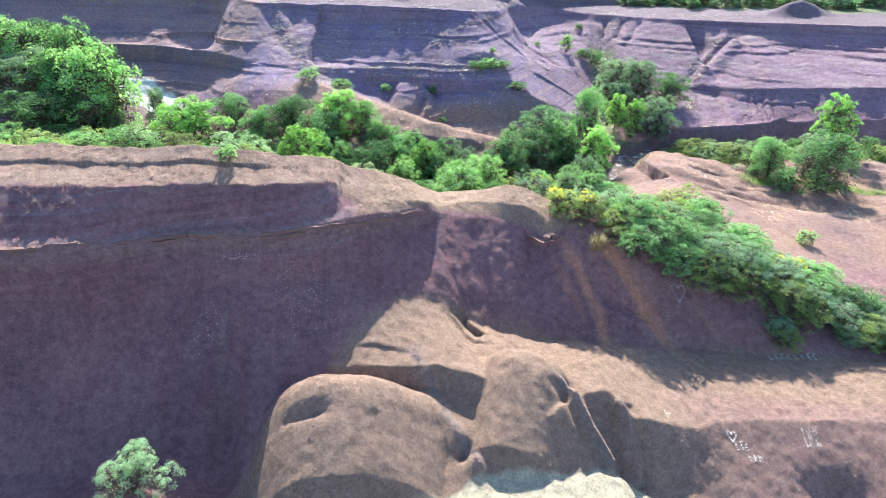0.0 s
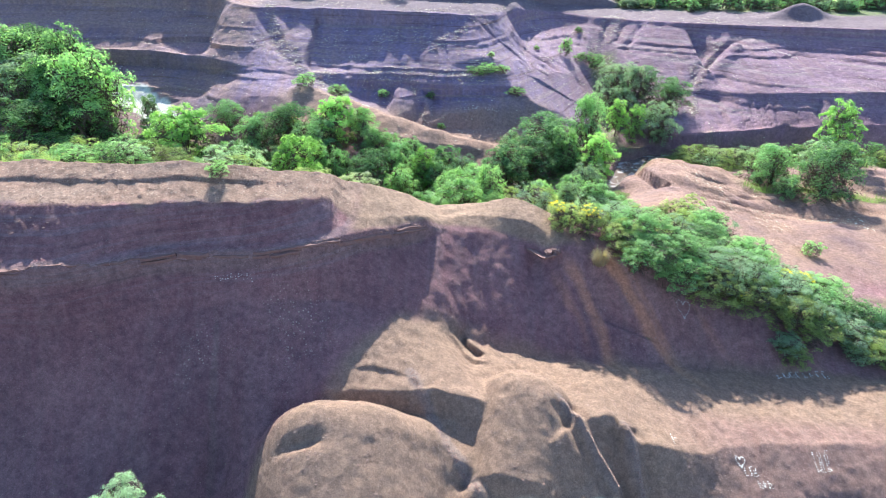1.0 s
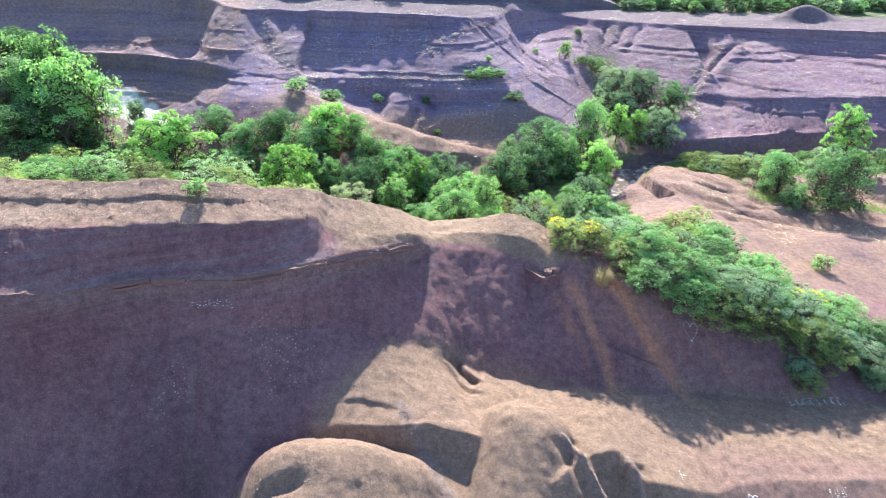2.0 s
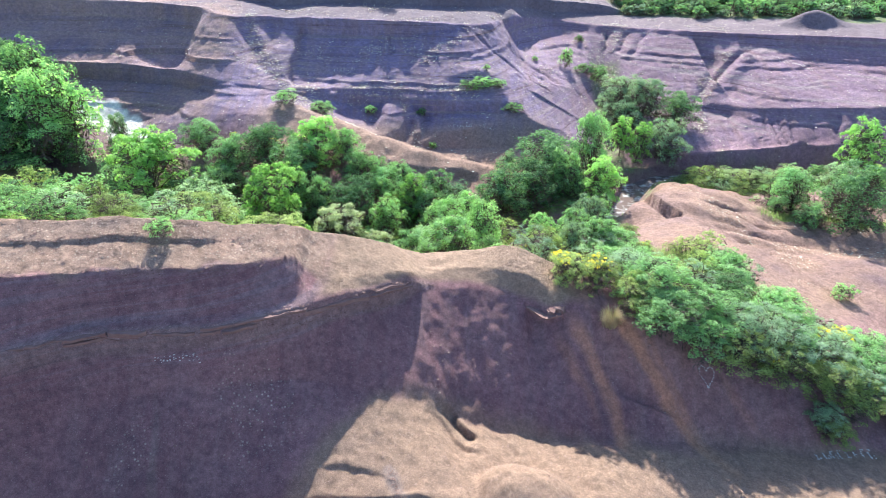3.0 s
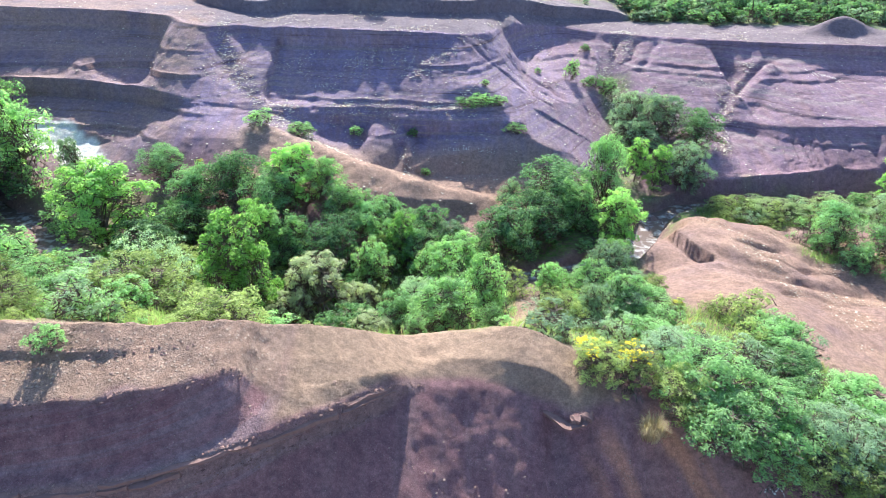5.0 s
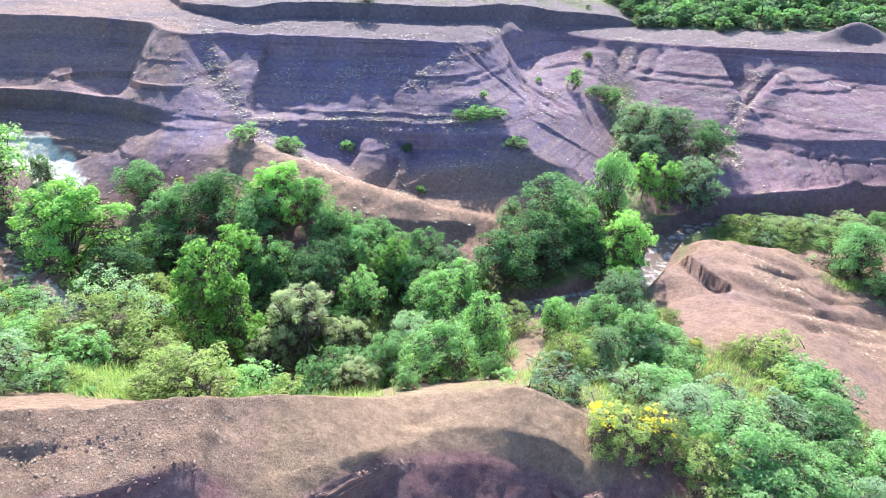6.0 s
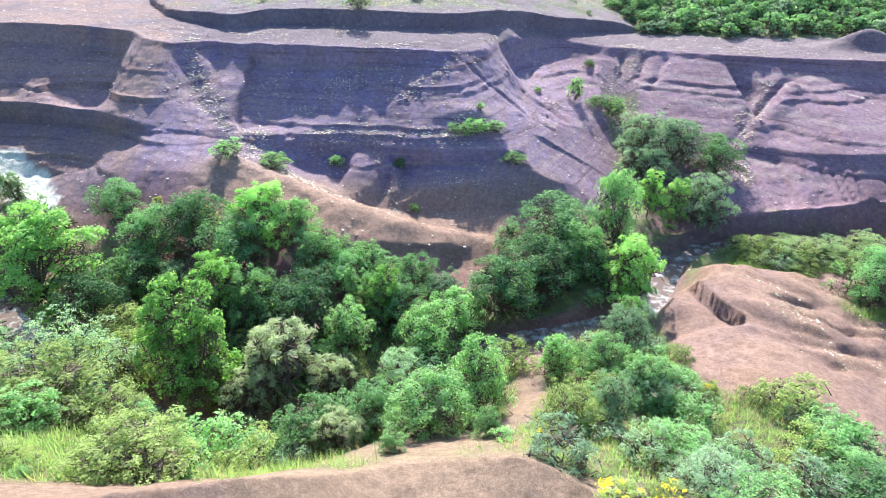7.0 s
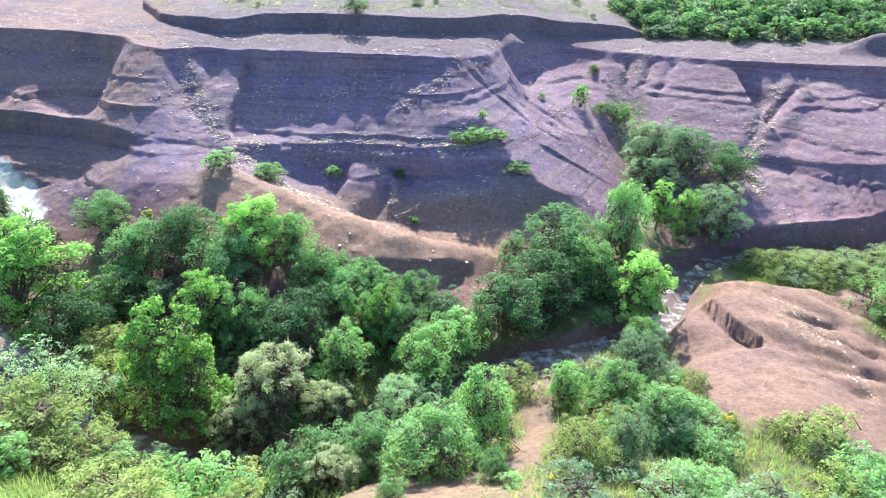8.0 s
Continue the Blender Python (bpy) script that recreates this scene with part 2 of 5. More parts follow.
def near_lines(x):
    """Ways ahead and heights of the lines along the near hill, from its foot to its back."""
    c = lambda *k: curve(x, *k)  # noqa: E731
    foot = (c((-60, 17), (-16, 17.2), (-9, 16.9), (-5, 14.8), (0, 15.8), (1.5, 16.8), (3.8, 17.0), (5, 17.25), (7.1, 17.85), (8.4, 17.0), (9.5, 16.6), (12, 16.0), (16, 15.2), (20, 15.6), (60, 16)),
            c((-60, 2.4), (-9, 2.7), (-5, 2.9), (0, 3.0), (3.8, 3.1), (5, 2.9), (7.1, 2.5), (8.5, 1.85), (9.5, 1.8), (12, 1.2), (20, 0.8), (60, 0.6)))
    mid = (c((-60, 19.6), (-10, 19.8), (-7, 20.2), (-4.9, 20.7), (-3.7, 20.8), (-2.2, 20.7), (-0.8, 20.85), (0.4, 20.85), (1.7, 20.7), (2.6, 20.2), (3.6, 18.6), (4.7, 19.0), (6.1, 20.2), (7.4, 20.5), (7.7, 19.7), (8.9, 19.35), (10.2, 19.3), (10.9, 19.3), (12.2, 19.9), (14.9, 20.3), (19, 20.7), (60, 22)),
           c((-60, 5.2), (-10, 5.0), (-7, 5.0), (-4.9, 5.2), (-3.7, 5.3), (-0.8, 5.4), (0.4, 5.2), (1.7, 4.9), (2.6, 4.6), (3.6, 4.3), (4.7, 4.5), (6.1, 4.4), (7.6, 4.1), (8.9, 3.7), (10.2, 3.4), (10.9, 3.3), (12.2, 3.1), (14.9, 2.9), (19, 2.5), (60, 1.6)))
    gully = (np.minimum(c((-60, 18.5), (-7, 18.8), (-4.35, 20.0), (-2.2, 20.15), (0.2, 20.2), (1.5, 19.5), (2.7, 18.1), (3.8, 17.3), (5, 17.5), (7.1, 18.1), (8.5, 17.3), (10, 17.2), (12, 16.9), (14.8, 17.2), (18.5, 17.6), (60, 19)), mid[0] - 0.15),
             c((-60, 3.8), (-7, 3.9), (-4.35, 4.6), (-2.2, 4.4), (0.2, 4.2), (1.5, 4.0), (2.7, 3.7), (3.8, 3.2), (5, 3.0), (7.1, 2.6), (8.5, 1.9), (10, 1.85), (11.4, 1.85), (12.4, 1.85), (14.8, 1.55), (18.5, 1.3), (60, 0.9)))
    foot = (np.minimum(foot[0], gully[0] - 0.3), np.minimum(foot[1], gully[1]))
    upper = (c((-60, 21), (-16, 21.4), (-10, 23.2), (-8.5, 23.4), (-5.5, 24.6), (-1.5, 24.9), (-0.5, 25.4), (0.6, 25.7), (2, 25.5), (4, 25.3), (7, 25.1), (9, 25.2), (13, 25.7), (17, 25.6), (60, 26)),
             c((-60, 8.2), (-10, 7.7), (-8.5, 7.8), (-5.5, 7.2), (-1.5, 6.0), (-0.5, 5.5), (0.6, 4.95), (1.3, 4.3), (2, 3.95), (4, 3.4), (7, 3.25), (9, 3.15), (13, 2.4), (17, 2.1), (60, 1.0)))
    ledge_y = c((-60, 20), (-16, 22), (-11.6, 23.8), (-8, 24.5), (-5, 25.9), (-2.5, 27.95), (-1, 29.4), (0, 30.2), (2, 30.6), (4.5, 30), (5.6, 29.5), (6.6, 29.8), (9, 29.2), (12.5, 28.4), (18, 28.2), (60, 30))
    ledge_z = c((-60, 10.8), (-16, 10.4), (-11.6, 9.95), (-8, 9.8), (-5, 9.6), (-2.5, 9.0), (-1, 8.4), (0, 7.8), (2, 7.5), (4.5, 7.0), (5.6, 6.9), (6.6, 6.9), (9, 6.5), (12.5, 4.9), (18, 3.6), (22, 2.6), (26, 1.7), (60, 1.2))
    drop = c((-60, 0.8), (-12, 0.7), (-5, 0.55), (-3, 0.75), (-1.4, 0.9), (-0.7, 0.55), (-0.2, 0.1), (0.6, 0.04), (4.2, 0.1), (4.8, 0.6), (5.8, 0.7), (6.4, 0.1), (60, 0.05))
    shelf = (ledge_y + c((-60, 0.6), (-9, 0.5), (-5, 0.3), (0, 0.15), (60, 0.1)), ledge_z + c((-60, 0.25), (-9, 0.18), (-5, 0.1), (0, 0.05), (60, 0.03)))
    lip_y = c((-60, 23), (-16, 24.4), (-10.4, 25.4), (-7, 26.4), (-5.3, 27.7), (-4.9, 27.8), (-4.3, 27.6), (-2.5, 28.8), (-1, 30), (0, 30.9), (2, 31.6), (4.5, 30.9), (6, 30.2), (9, 29.9), (13, 29.4), (18, 29.2), (60, 31))
    lip_z = c((-60, 12.2), (-16, 12.0), (-10.4, 11.6), (-7, 11.3), (-5.3, 10.85), (-4.9, 10.1), (-4.3, 9.75), (-2.5, 9.3), (-1, 8.7), (0, 8.0), (2, 7.9), (4.5, 7.9), (6, 7.3), (9, 6.8), (13, 5.5), (18, 4.1), (22, 3.0), (26, 2.0), (60, 1.4))
    rim_y = c((-60, 26.6), (-16, 27.5), (-10, 28), (-7.5, 28.8), (-5.3, 29.8), (-4.9, 30.2), (-4, 30.7), (-2, 31.6), (0, 33.2), (2, 33.3), (4, 32.8), (6, 32), (9, 31.6), (13, 31.2), (18, 31), (60, 33))
    rim_z = c((-60, 13.0), (-16, 12.65), (-10, 12.35), (-7.5, 11.8), (-5.3, 11.05), (-4.9, 10.6), (-4.2, 10.25), (-2, 9.2), (0, 7.7), (2, 7.8), (4, 8.3), (6, 7.8), (9, 7.0), (13, 5.9), (18, 4.3), (22, 3.1), (26, 2.1), (60, 1.5))
    back = (c((-60, 44), (-20, 42.5), (-12, 39.8), (-8, 38.2), (-5, 37.6), (0, 38.5), (4, 40), (7, 42.4), (12, 42), (17, 40.8), (25, 40.2), (60, 40)),
            c((-60, 5.0), (-20, 4.8), (-12, 4.2), (-8, 3.0), (-5, 2.4), (0, 3.6), (4, 3.0), (7, 2.6), (12, 3.0), (17, 3.6), (25, 2.0), (60, 1.6)))
    part_way = c((-60, 0.6), (-8, 0.58), (-5, 0.5), (60, 0.5))
    tread = (lip_y + (rim_y - lip_y) * part_way, lip_z + (rim_z - lip_z) * c((-60, 0.38), (-7, 0.4), (-5, 0.55), (60, 0.5)))
    riser = (tread[0] + 0.12, lip_z + (rim_z - lip_z) * c((-60, 0.62), (-9, 0.58), (-7.4, 0.5), (-6, 0.52), (-4.6, 0.56), (60, 0.52)))
    return [foot, gully, mid, upper, (ledge_y - 0.12, ledge_z - drop), (ledge_y, ledge_z), shelf, (lip_y, lip_z), tread, riser, (rim_y, rim_z), back]


SUN_FALL = math.tan(radians(36.0))  # grade of the sun's rays; the far slopes are shaped by it to hold shade


def far_lines(x):
    """The same for the far wall, from the valley floor to the top: below each hard edge a steep hollow, shaped to lie
    in shade, then an easier slope.
    """
    c = lambda *k: curve(x, *k)  # noqa: E731
    toe = (c((-60, 62), (-30, 60.5), (-19, 57), (-14, 53), (-5, 51.2), (3, 53.2), (6, 55.6), (10, 58), (15, 59.6), (24, 60.4), (34, 60.1), (60, 60.2)),
           c((-60, 2.4), (-30, 1.8), (-19, 1.6), (-14, 1.3), (-5, 0.9), (3, 0.8), (10, 1.0), (15, 0.8), (24, 0.6), (60, 0.6)))
    apron = (c((-60, 66), (-30, 65.5), (-22, 63.4), (-16, 61.5), (-10, 61.0), (-3, 61.2), (3, 61.2), (10, 61.6), (15, 62.0), (20, 61.7), (24, 61.0), (34, 60.6), (60, 60.8)),
             c((-60, 3.4), (-30, 3.1), (-25, 3.9), (-22, 4.4), (-16, 5.1), (-10, 4.6), (-3, 2.4), (3, 2.0), (10, 2.4), (15, 1.6), (20, 1.4), (24, 1.7), (34, 2.1), (60, 2.4)))
    ledge_y = c((-60, 74), (-33.3, 71.7), (-28.1, 70.2), (-21.2, 67.4), (-17, 66.8), (-13.2, 66.3), (-9.6, 66.2), (-4.9, 66.3), (0.2, 65.1), (6.8, 64.9), (10.2, 65.6), (13, 67), (17, 69), (22, 69.5), (27.5, 69.2), (31.3, 67), (35.3, 65.3), (60, 64))
    ledge_z = c((-60, 7.4), (-33.3, 7.0), (-28, 7.0), (-21.2, 6.6), (-17, 6.1), (-13.2, 5.8), (-9.6, 5.5), (-4.9, 5.35), (0.2, 5.3), (6.8, 5.2), (10.2, 5.1), (13, 4.4), (17, 3.2), (22, 3.4), (27.5, 3.75), (31.3, 4.05), (35.3, 4.6), (60, 5.2))
    ledge_shade = c((-60, 5.2), (-32.2, 3.35), (-29.3, 4.0), (-27, 4.9), (-25.9, 4.9), (-24.8, 3.67), (-23.2, 2.34), (-21.5, 1.43), (-20.6, 0.5), (-19.6, 0.04), (-13.2, 0.04), (-12, 0.45), (-9.8, 1.25), (-7.3, 1.95), (-5.6, 2.5), (-4.9, 1.1), (-4.2, 0.7), (-2.4, 0.7), (-1.8, 2.0), (-1.2, 3.5),
                    (0.6, 2.6), (2.6, 2.45), (4.6, 1.95), (5.9, 1.05), (8.4, 0.7), (10.2, 0.4), (13, 0.05), (24, 0.05), (27, 0.1), (28.1, 0.45), (29.5, 0.6), (31.1, 0.5), (32.8, 0.55), (60, 0.5))
    fall = np.clip(0.6 * SUN_FALL * ledge_shade, 0.03, 1.5)
    ledge_end = np.maximum(ledge_y - 0.2 - ledge_shade, apron[0] + 0.15)
    rim_y = c((-60, 80.5), (-36.5, 79.6), (-31, 79), (-25, 77.8), (-22.5, 75.8), (-20.5, 75.2), (-18, 77.4), (-15.4, 76), (-13, 75.2), (-6, 74.2), (2, 74), (5, 75.5), (7.4, 79.5), (10, 84.5), (14.7, 87.2), (19, 85.5), (26, 82.2), (34, 79.3), (41.3, 77.3), (60, 74))
    rim_z = c((-60, 12), (-36, 11.7), (-25, 11.4), (-20.5, 10.9), (-17, 10.5), (-13, 10.85), (-6, 10.8), (2, 10.5), (7.4, 9.8), (10, 9.1), (14.7, 8.35), (19, 8.2), (26, 8.35), (34, 8.6), (41, 8.75), (60, 9))
    rim_end = c((-60, 73), (-33.9, 73), (-32.1, 74.2), (-30.4, 72.6), (-29.1, 72), (-27.1, 71.5), (-26.1, 72.1), (-25.4, 73.8), (-24.8, 75.5), (-24.2, 76.9), (-22.8, 75.6), (-21.4, 74.9), (-20.5, 74.6), (-19.9, 74), (-18.3, 75.6), (-17.6, 74.7), (-15.6, 73.7), (-14.5, 72.3), (-14, 69), (-13.5, 68.3), (-12.4, 68.2), (-10.2, 68.1),
                (-8, 68), (-5.9, 68.3), (-5.2, 69.2), (-4.4, 68.4), (-3.6, 69.3), (-2.5, 68.8), (-1.6, 69.9), (-0.8, 70.8), (0.3, 71.7), (1.9, 72.2), (2.9, 73.2), (4, 74.3), (5.8, 76.3), (7.3, 78.7), (8.6, 80.4), (11, 82), (12, 83.6), (14.5, 85.3), (17.3, 85.2), (19.8, 84.1), (21.9, 83.6), (23.7, 82.6),
                (25.9, 81.9), (29, 80.2), (29.5, 79.0), (29.9, 76.0), (30.6, 76.2), (31.2, 77.2), (31.9, 77.9), (33.5, 77.9), (34.3, 77.2), (35.3, 77.3))
    rim_end = rim_end - c((35.3, 0), (37.7, 1.4), (40.3, 3.1), (60, 5.3))
    rim_end = np.clip(rim_end, ledge_y + 0.3, rim_y - 0.3)
    cliff = np.clip(0.38 * SUN_FALL * (rim_y - rim_end), 0.04, 1.6)
    second_y = c((-60, 104), (-30, 94), (-26.5, 88), (-24, 84.2), (-16, 81.2), (-7, 80.8), (0.5, 80.3), (5, 82), (8.7, 86), (12, 88.6), (17, 90), (20, 90.6), (23.5, 91.2), (27, 97), (60, 110))
    second_z = rim_z + c((-60, 0.3), (-24, 0.2), (-18, 0.5), (-13, 0.55), (3, 0.6), (10, 0.9), (16, 0.7), (20, 0.5), (24, 0.15), (60, 0.2))
    step = c((-60, 0.4), (-26, 0.5), (-19, 1.0), (-13, 1.25), (-7, 1.25), (3, 1.2), (10, 1.3), (16, 1.2), (20, 1.0), (22.5, 0.7), (25, 0.1), (60, 0.05))
    top = (second_y + 14, second_z + step + 0.8)
    return [toe, apron, (ledge_end, ledge_z - SUN_FALL * (ledge_y - ledge_end)), (ledge_y - 0.12, ledge_z - fall), (ledge_y, ledge_z),
            (rim_end, rim_z - SUN_FALL * (rim_y - rim_end)), (rim_y - 0.15, rim_z - cliff), (rim_y, rim_z), (second_y - 0.15, second_z), (second_y, second_z + step), top]


# beds of harder rock in the far wall: height, how far they stand out, and the shape of their coming and going
BEDS = ((3.1, 0.10, 2), (4.4, 0.07, 4), (5.85, 0.13, 5), (6.3, 0.11, 6), (7.95, 0.15, 9), (8.4, 0.12, 10), (9.4, 0.06, 11))


def bedding(x, y, z):
    """Steps where the harder beds come to the surface."""
    out = 0 * z
    tilt = 0.012 * x + 0.10 * fractal(x, 0 * x, 9, 2, 301)
    for high, size, seed in BEDS:
        there = ease(-0.6, 0.15, fractal(x, 0.4 * y, 8.0, 2, 310 + seed)) * (1 + 0.5 * lattice(x * 1.7, 0 * x, 330 + seed))
        u = (z - high - tilt) / 0.24
        out = out + (0.8 + 0.8 * ease(-20, -23, x)) * size * there * (1 - 0.75 * ease(-21, -18.5, x) * ease(-11, -13, x)) * np.where(np.abs(u) < 1, (1 - np.abs(u)) * np.sign(u), 0)
    return out


def profile(y, lines):
    z = np.broadcast_to(lines[0][1], np.shape(y)).astype(float).copy()
    for (ya, za), (yb, zb) in zip(lines, lines[1:]):
        u = np.clip((y - ya) / np.maximum(yb - ya, 0.05), 0, 1)
        z = np.where(y > ya, za + (zb - za) * u, z)
    return z


def land(x, y):
    """Height of the ground."""
    x, y = np.asarray(x, float), np.asarray(y, float)
    wob = 0.35 * fractal(x, y, 5.0, 3, 3) + 0.12 * fractal(x, y, 1.1, 2, 8)
    # near hill
    near = near_lines(x + 0.10 * fractal(x, y, 1.3, 2, 5))
    zn = profile(y + 0.2 * wob, near)
    # rounded mounds and gullies at the hill's foot
    n3 = 0.05 * fractal(x, y, 1.6, 2, 6)

    def knob(cx, cy, top, rx, soft, hard, rear, turn=0.0, away=1.0):
        """A rounded mound: long and gentle towards the foot, then steep; short at the back, drawn out by away to one side."""
        c, q = math.cos(radians(turn)), math.sin(radians(turn))
        u, v = (x - cx) * c + (y - cy) * q, (y - cy) * c - (x - cx) * q
        front = np.maximum(-v, 0)
        return (top + n3 - 1.3 * np.abs(u / np.where(u > 0, rx * away, rx)) ** 2.4 - soft * (np.sqrt(np.minimum(front, hard) ** 2 + 0.25) - 0.5)
                - 1.3 * np.maximum(front - hard, 0) - rear * np.maximum(v, 0) ** 2)

    def scarp(line, drop, steep, reach):
        """A step down along a line, towards its right side, that dies out downhill."""
        d, s, side = near_line(x + 0.15 * fractal(x, y, 1.0, 2, 15), y + 0.1 * fractal(x, y, 0.7, 2, 16), line)
        below = np.where(side < 0, d, 0)
        return -drop * ease(0, steep, below) * np.exp(-below / reach) * ease(0, 0.3, s) * ease(1, 0.7, s)

    zn = np.maximum(zn, knob(-4.5, 18.6, 6.4, 2.3, 0.47, 3.4, 0.55, 6, 1.55))
    zn -= 0.38 * bump(x, y, -5.1, 17.5, 0.75, 0.28, 8)
    # a ridge with a hard vein runs down from the fan, with a hole washed out beside it
    vein, way, _ = near_line(x + 0.1 * n3, y, ((-0.9, 20.9), (0.2, 18.9), (1.5, 17.2)))
    zn += 0.4 * np.exp(-(vein / 0.55) ** 2) * ease(0, 0.1, way) - 0.6 * bump(x, y, 0.95, 17.75, 0.35, 0.4) + scarp(((-4.0, 21.9), (-2.6, 21.8), (-1.2, 21.75)), 0.12, 0.15, 0.8)
    zn = np.maximum(zn, knob(3.5, 21.1, 5.5, 2.1, 0.44, 3.7, 0.35, -12))
    zn += scarp(((1.0, 26.0), (1.3, 25.1), (2.4, 24.6)), 0.55, 0.2, 0.7) + scarp(((0.3, 25.4), (1.2, 24.2), (2.6, 23.5)), 0.3, 0.2, 0.8)
    for line in (((5.0, 20.9), (7.1, 18.1)), ((7.6, 20.2), (8.1, 17.8))):
        vein, way, _ = near_line(x + 0.5 * n3, y, line)
        zn += (0.22 * np.exp(-(vein / 0.14) ** 2) - 0.2 * np.exp(-((vein - 0.45) / 0.25) ** 2)) * ease(0, 0.1, way)
    zn -= 0.6 * bump(x, y, 16.6, 17.6, 1.3, 0.6)
    zn -= 1.0 * bump(x, y, -8.9, 18.9, 0.7, 2.2, 4) + 0.5 * bump(x, y, -13.5, 20.5, 0.9, 2.6)
    zn -= 0.5 * bump(x, y, 9.6, 26.7, 1.2, 0.22, -8)
    zn += 2.0 * bump(x, y, -11.3, 14.9, 2.4, 0.9, 5)
    # rills and clods
    rill = np.abs(fractal(x * 1.2 + 0.3 * y, y * 0.45, 0.7, 3, 25))
    zn += 0.075 * (np.minimum(rill, 0.5) - 0.25) * ease(17, 18, y) * ease(34, 32, y) + 0.022 * fractal(x, y, 0.32, 2, 27)
    # runnels down the shaded face
    face = ease(18, 21, y) * ease(30.5, 28.5, y)
    zn += face * (0.10 * fractal(x * 0.55 + 0.1 * y, y * 0.16, 0.9, 3, 21) + 0.03 * fractal(x * 1.6, y * 0.5, 0.5, 2, 22))
    # the valley floor and the right bank
    zv = 0.75 + 0.35 * fractal(x, y, 4.0, 3, 11)
    d, s, side = near_line(x, y, ((15.8, 55), (16.9, 52.3), (17.25, 49.5), (17.6, 48.2), (18.0, 47.2), (17.4, 45.7), (16.9, 43.5), (17.5, 40)))
    right = d * side + 0.2 * fractal(x, y, 0.8, 3, 33)
    zv += 1.75 * ease(-5.2, 0.2, right) * ease(37.5, 42.5, y) * ease(55.4, 52.4, y) * (1 - 0.8 * ease(1.0, 10, right))
    zv -= 1.0 * ease(0.1, -0.1, right) * np.exp(np.minimum(right, 0) / 1.5) * ease(46.4, 47.3, y) * ease(53.4, 52.2, y)
    lobe = np.abs(fractal(0.6 * x + 0.9 * y, 0.35 * x - 0.25 * y, 2.4, 3, 31))
    zv += 0.5 * (np.minimum(lobe, 0.6) - 0.3) * ease(17.2, 18.6, x) * ease(55, 53, y) * ease(37, 41, y)
    for cx, cy, deep, rx, ry, turn in ((22.8, 49.4, 0.75, 2.0, 0.35, 8), (22.4, 45.2, 0.6, 2.6, 0.3, -4), (20.8, 42.9, 0.6, 0.9, 0.35, 10), (21.2, 40.2, 0.6, 1.6, 0.4, 10), (20.4, 43.4, 0.4, 3.4, 0.2, -14), (26.5, 46.8, 0.5, 2.2, 0.35, -10), (24.6, 42.0, 0.5, 2.0, 0.35, 5)):
        zv -= 0.6 * deep * bump(x, y + 0.25 * lattice(x, y, 38), cx, cy, rx, ry, turn)
    for line in (((17.9, 45.4), (21.5, 43.6), (27, 42.8)), ((18.8, 47.4), (22.5, 45.4), (28, 44.6)), ((20.2, 49.2), (24, 47.4), (29, 46.2)), ((18.5, 43.2), (22, 41.0), (26, 40.2))):
        groove, way, _ = near_line(x, y + 0.35 * fractal(x, y, 1.6, 3, 40), line)
        zv -= 0.3 * np.exp(-(groove / 0.3) ** 2) * ease(0, 0.25, way) * ease(1, 0.7, way)
    zv += 1.5 * ease(-18, -26, x) * ease(56, 62, y)
    far = far_lines(x + 0.5 * fractal(x, y, 3.0, 2, 14))
    fy = y + 0.15 * wob + 0.05 * fractal(x, y, 0.8, 2, 43)
    zf = profile(fy, far)
    # a low spur runs out from the wall into the valley
    crest = ((-14, 63.2, 5.7), (-10, 60.6, 5.3), (-6, 57.8, 4.7), (0, 57.0, 3.1), (4.4, 57.6, 1.9))
    d, s, side = near_line(x, y, [c[:2] for c in crest])
    high = np.interp(s, [0, 0.26, 0.53, 0.8, 1], [c[2] for c in crest])
    spur = high - np.where(side < 0, 0.42, 0.55) * np.maximum(d - 0.3, 0) + 0.12 * fractal(x, y, 1.2, 3, 35)
    # its undercut edge, and the gullied lobes below
    d, s, side = near_line(x + 0.3 * fractal(x, y, 1.5, 2, 37), y, ((-12, 56), (-6.6, 54.2), (-3.3, 54.5), (-1.5, 55.0), (1, 55.5), (4.4, 56.7)))
    under = np.where(side < 0, d, 0)
    spur -= (0.34 + 0.15 * lattice(x, 0 * x, 39)) * ease(0, 0.2, under) * ease(0, 0.15, s) * ease(1, 0.9, s) + ease(0.3, 1.0, under) * 0.45 * np.abs(lattice(0.9 * x + 0.3 * y, 0.2 * y, 36))
    zf = np.maximum(zf, spur)
    # gullies and ribs that run down the wall: top x, y, foot x, y, height (a gully: minus), width
    for xa, ya, xb, yb, high, wide in ((-19.6, 74.4, -18.0, 71.2, -0.18, 0.8), (-18.0, 71.2, -14.4, 67.6, -0.2, 1.0), (34.2, 77.2, 29.7, 73.6, -0.4, 0.4), (29.7, 73.6, 26.6, 69.6, -0.3, 0.6), (34.6, 75.9, 28.4, 70.8, 0.45, 0.9),
                                       (4.2, 74.0, 9.6, 70.6, -0.22, 0.22), (9.6, 70.6, 13.2, 67.4, -0.22, 0.22), (7.6, 78.2, 13.2, 71.4, -0.25, 0.25), (10.4, 72.6, 13.8, 69.2, -0.2, 0.2), (20.6, 84.6, 19.6, 81, -0.5, 0.4), (22.8, 83.6, 21, 80, -0.4, 0.4), (24.4, 82.6, 22, 78.5, -0.25, 0.4)):
        d, s, _ = near_line(x + 0.25 * fractal(x, y, 2.0, 2, 45), y, ((xa, ya), (xb, yb)))
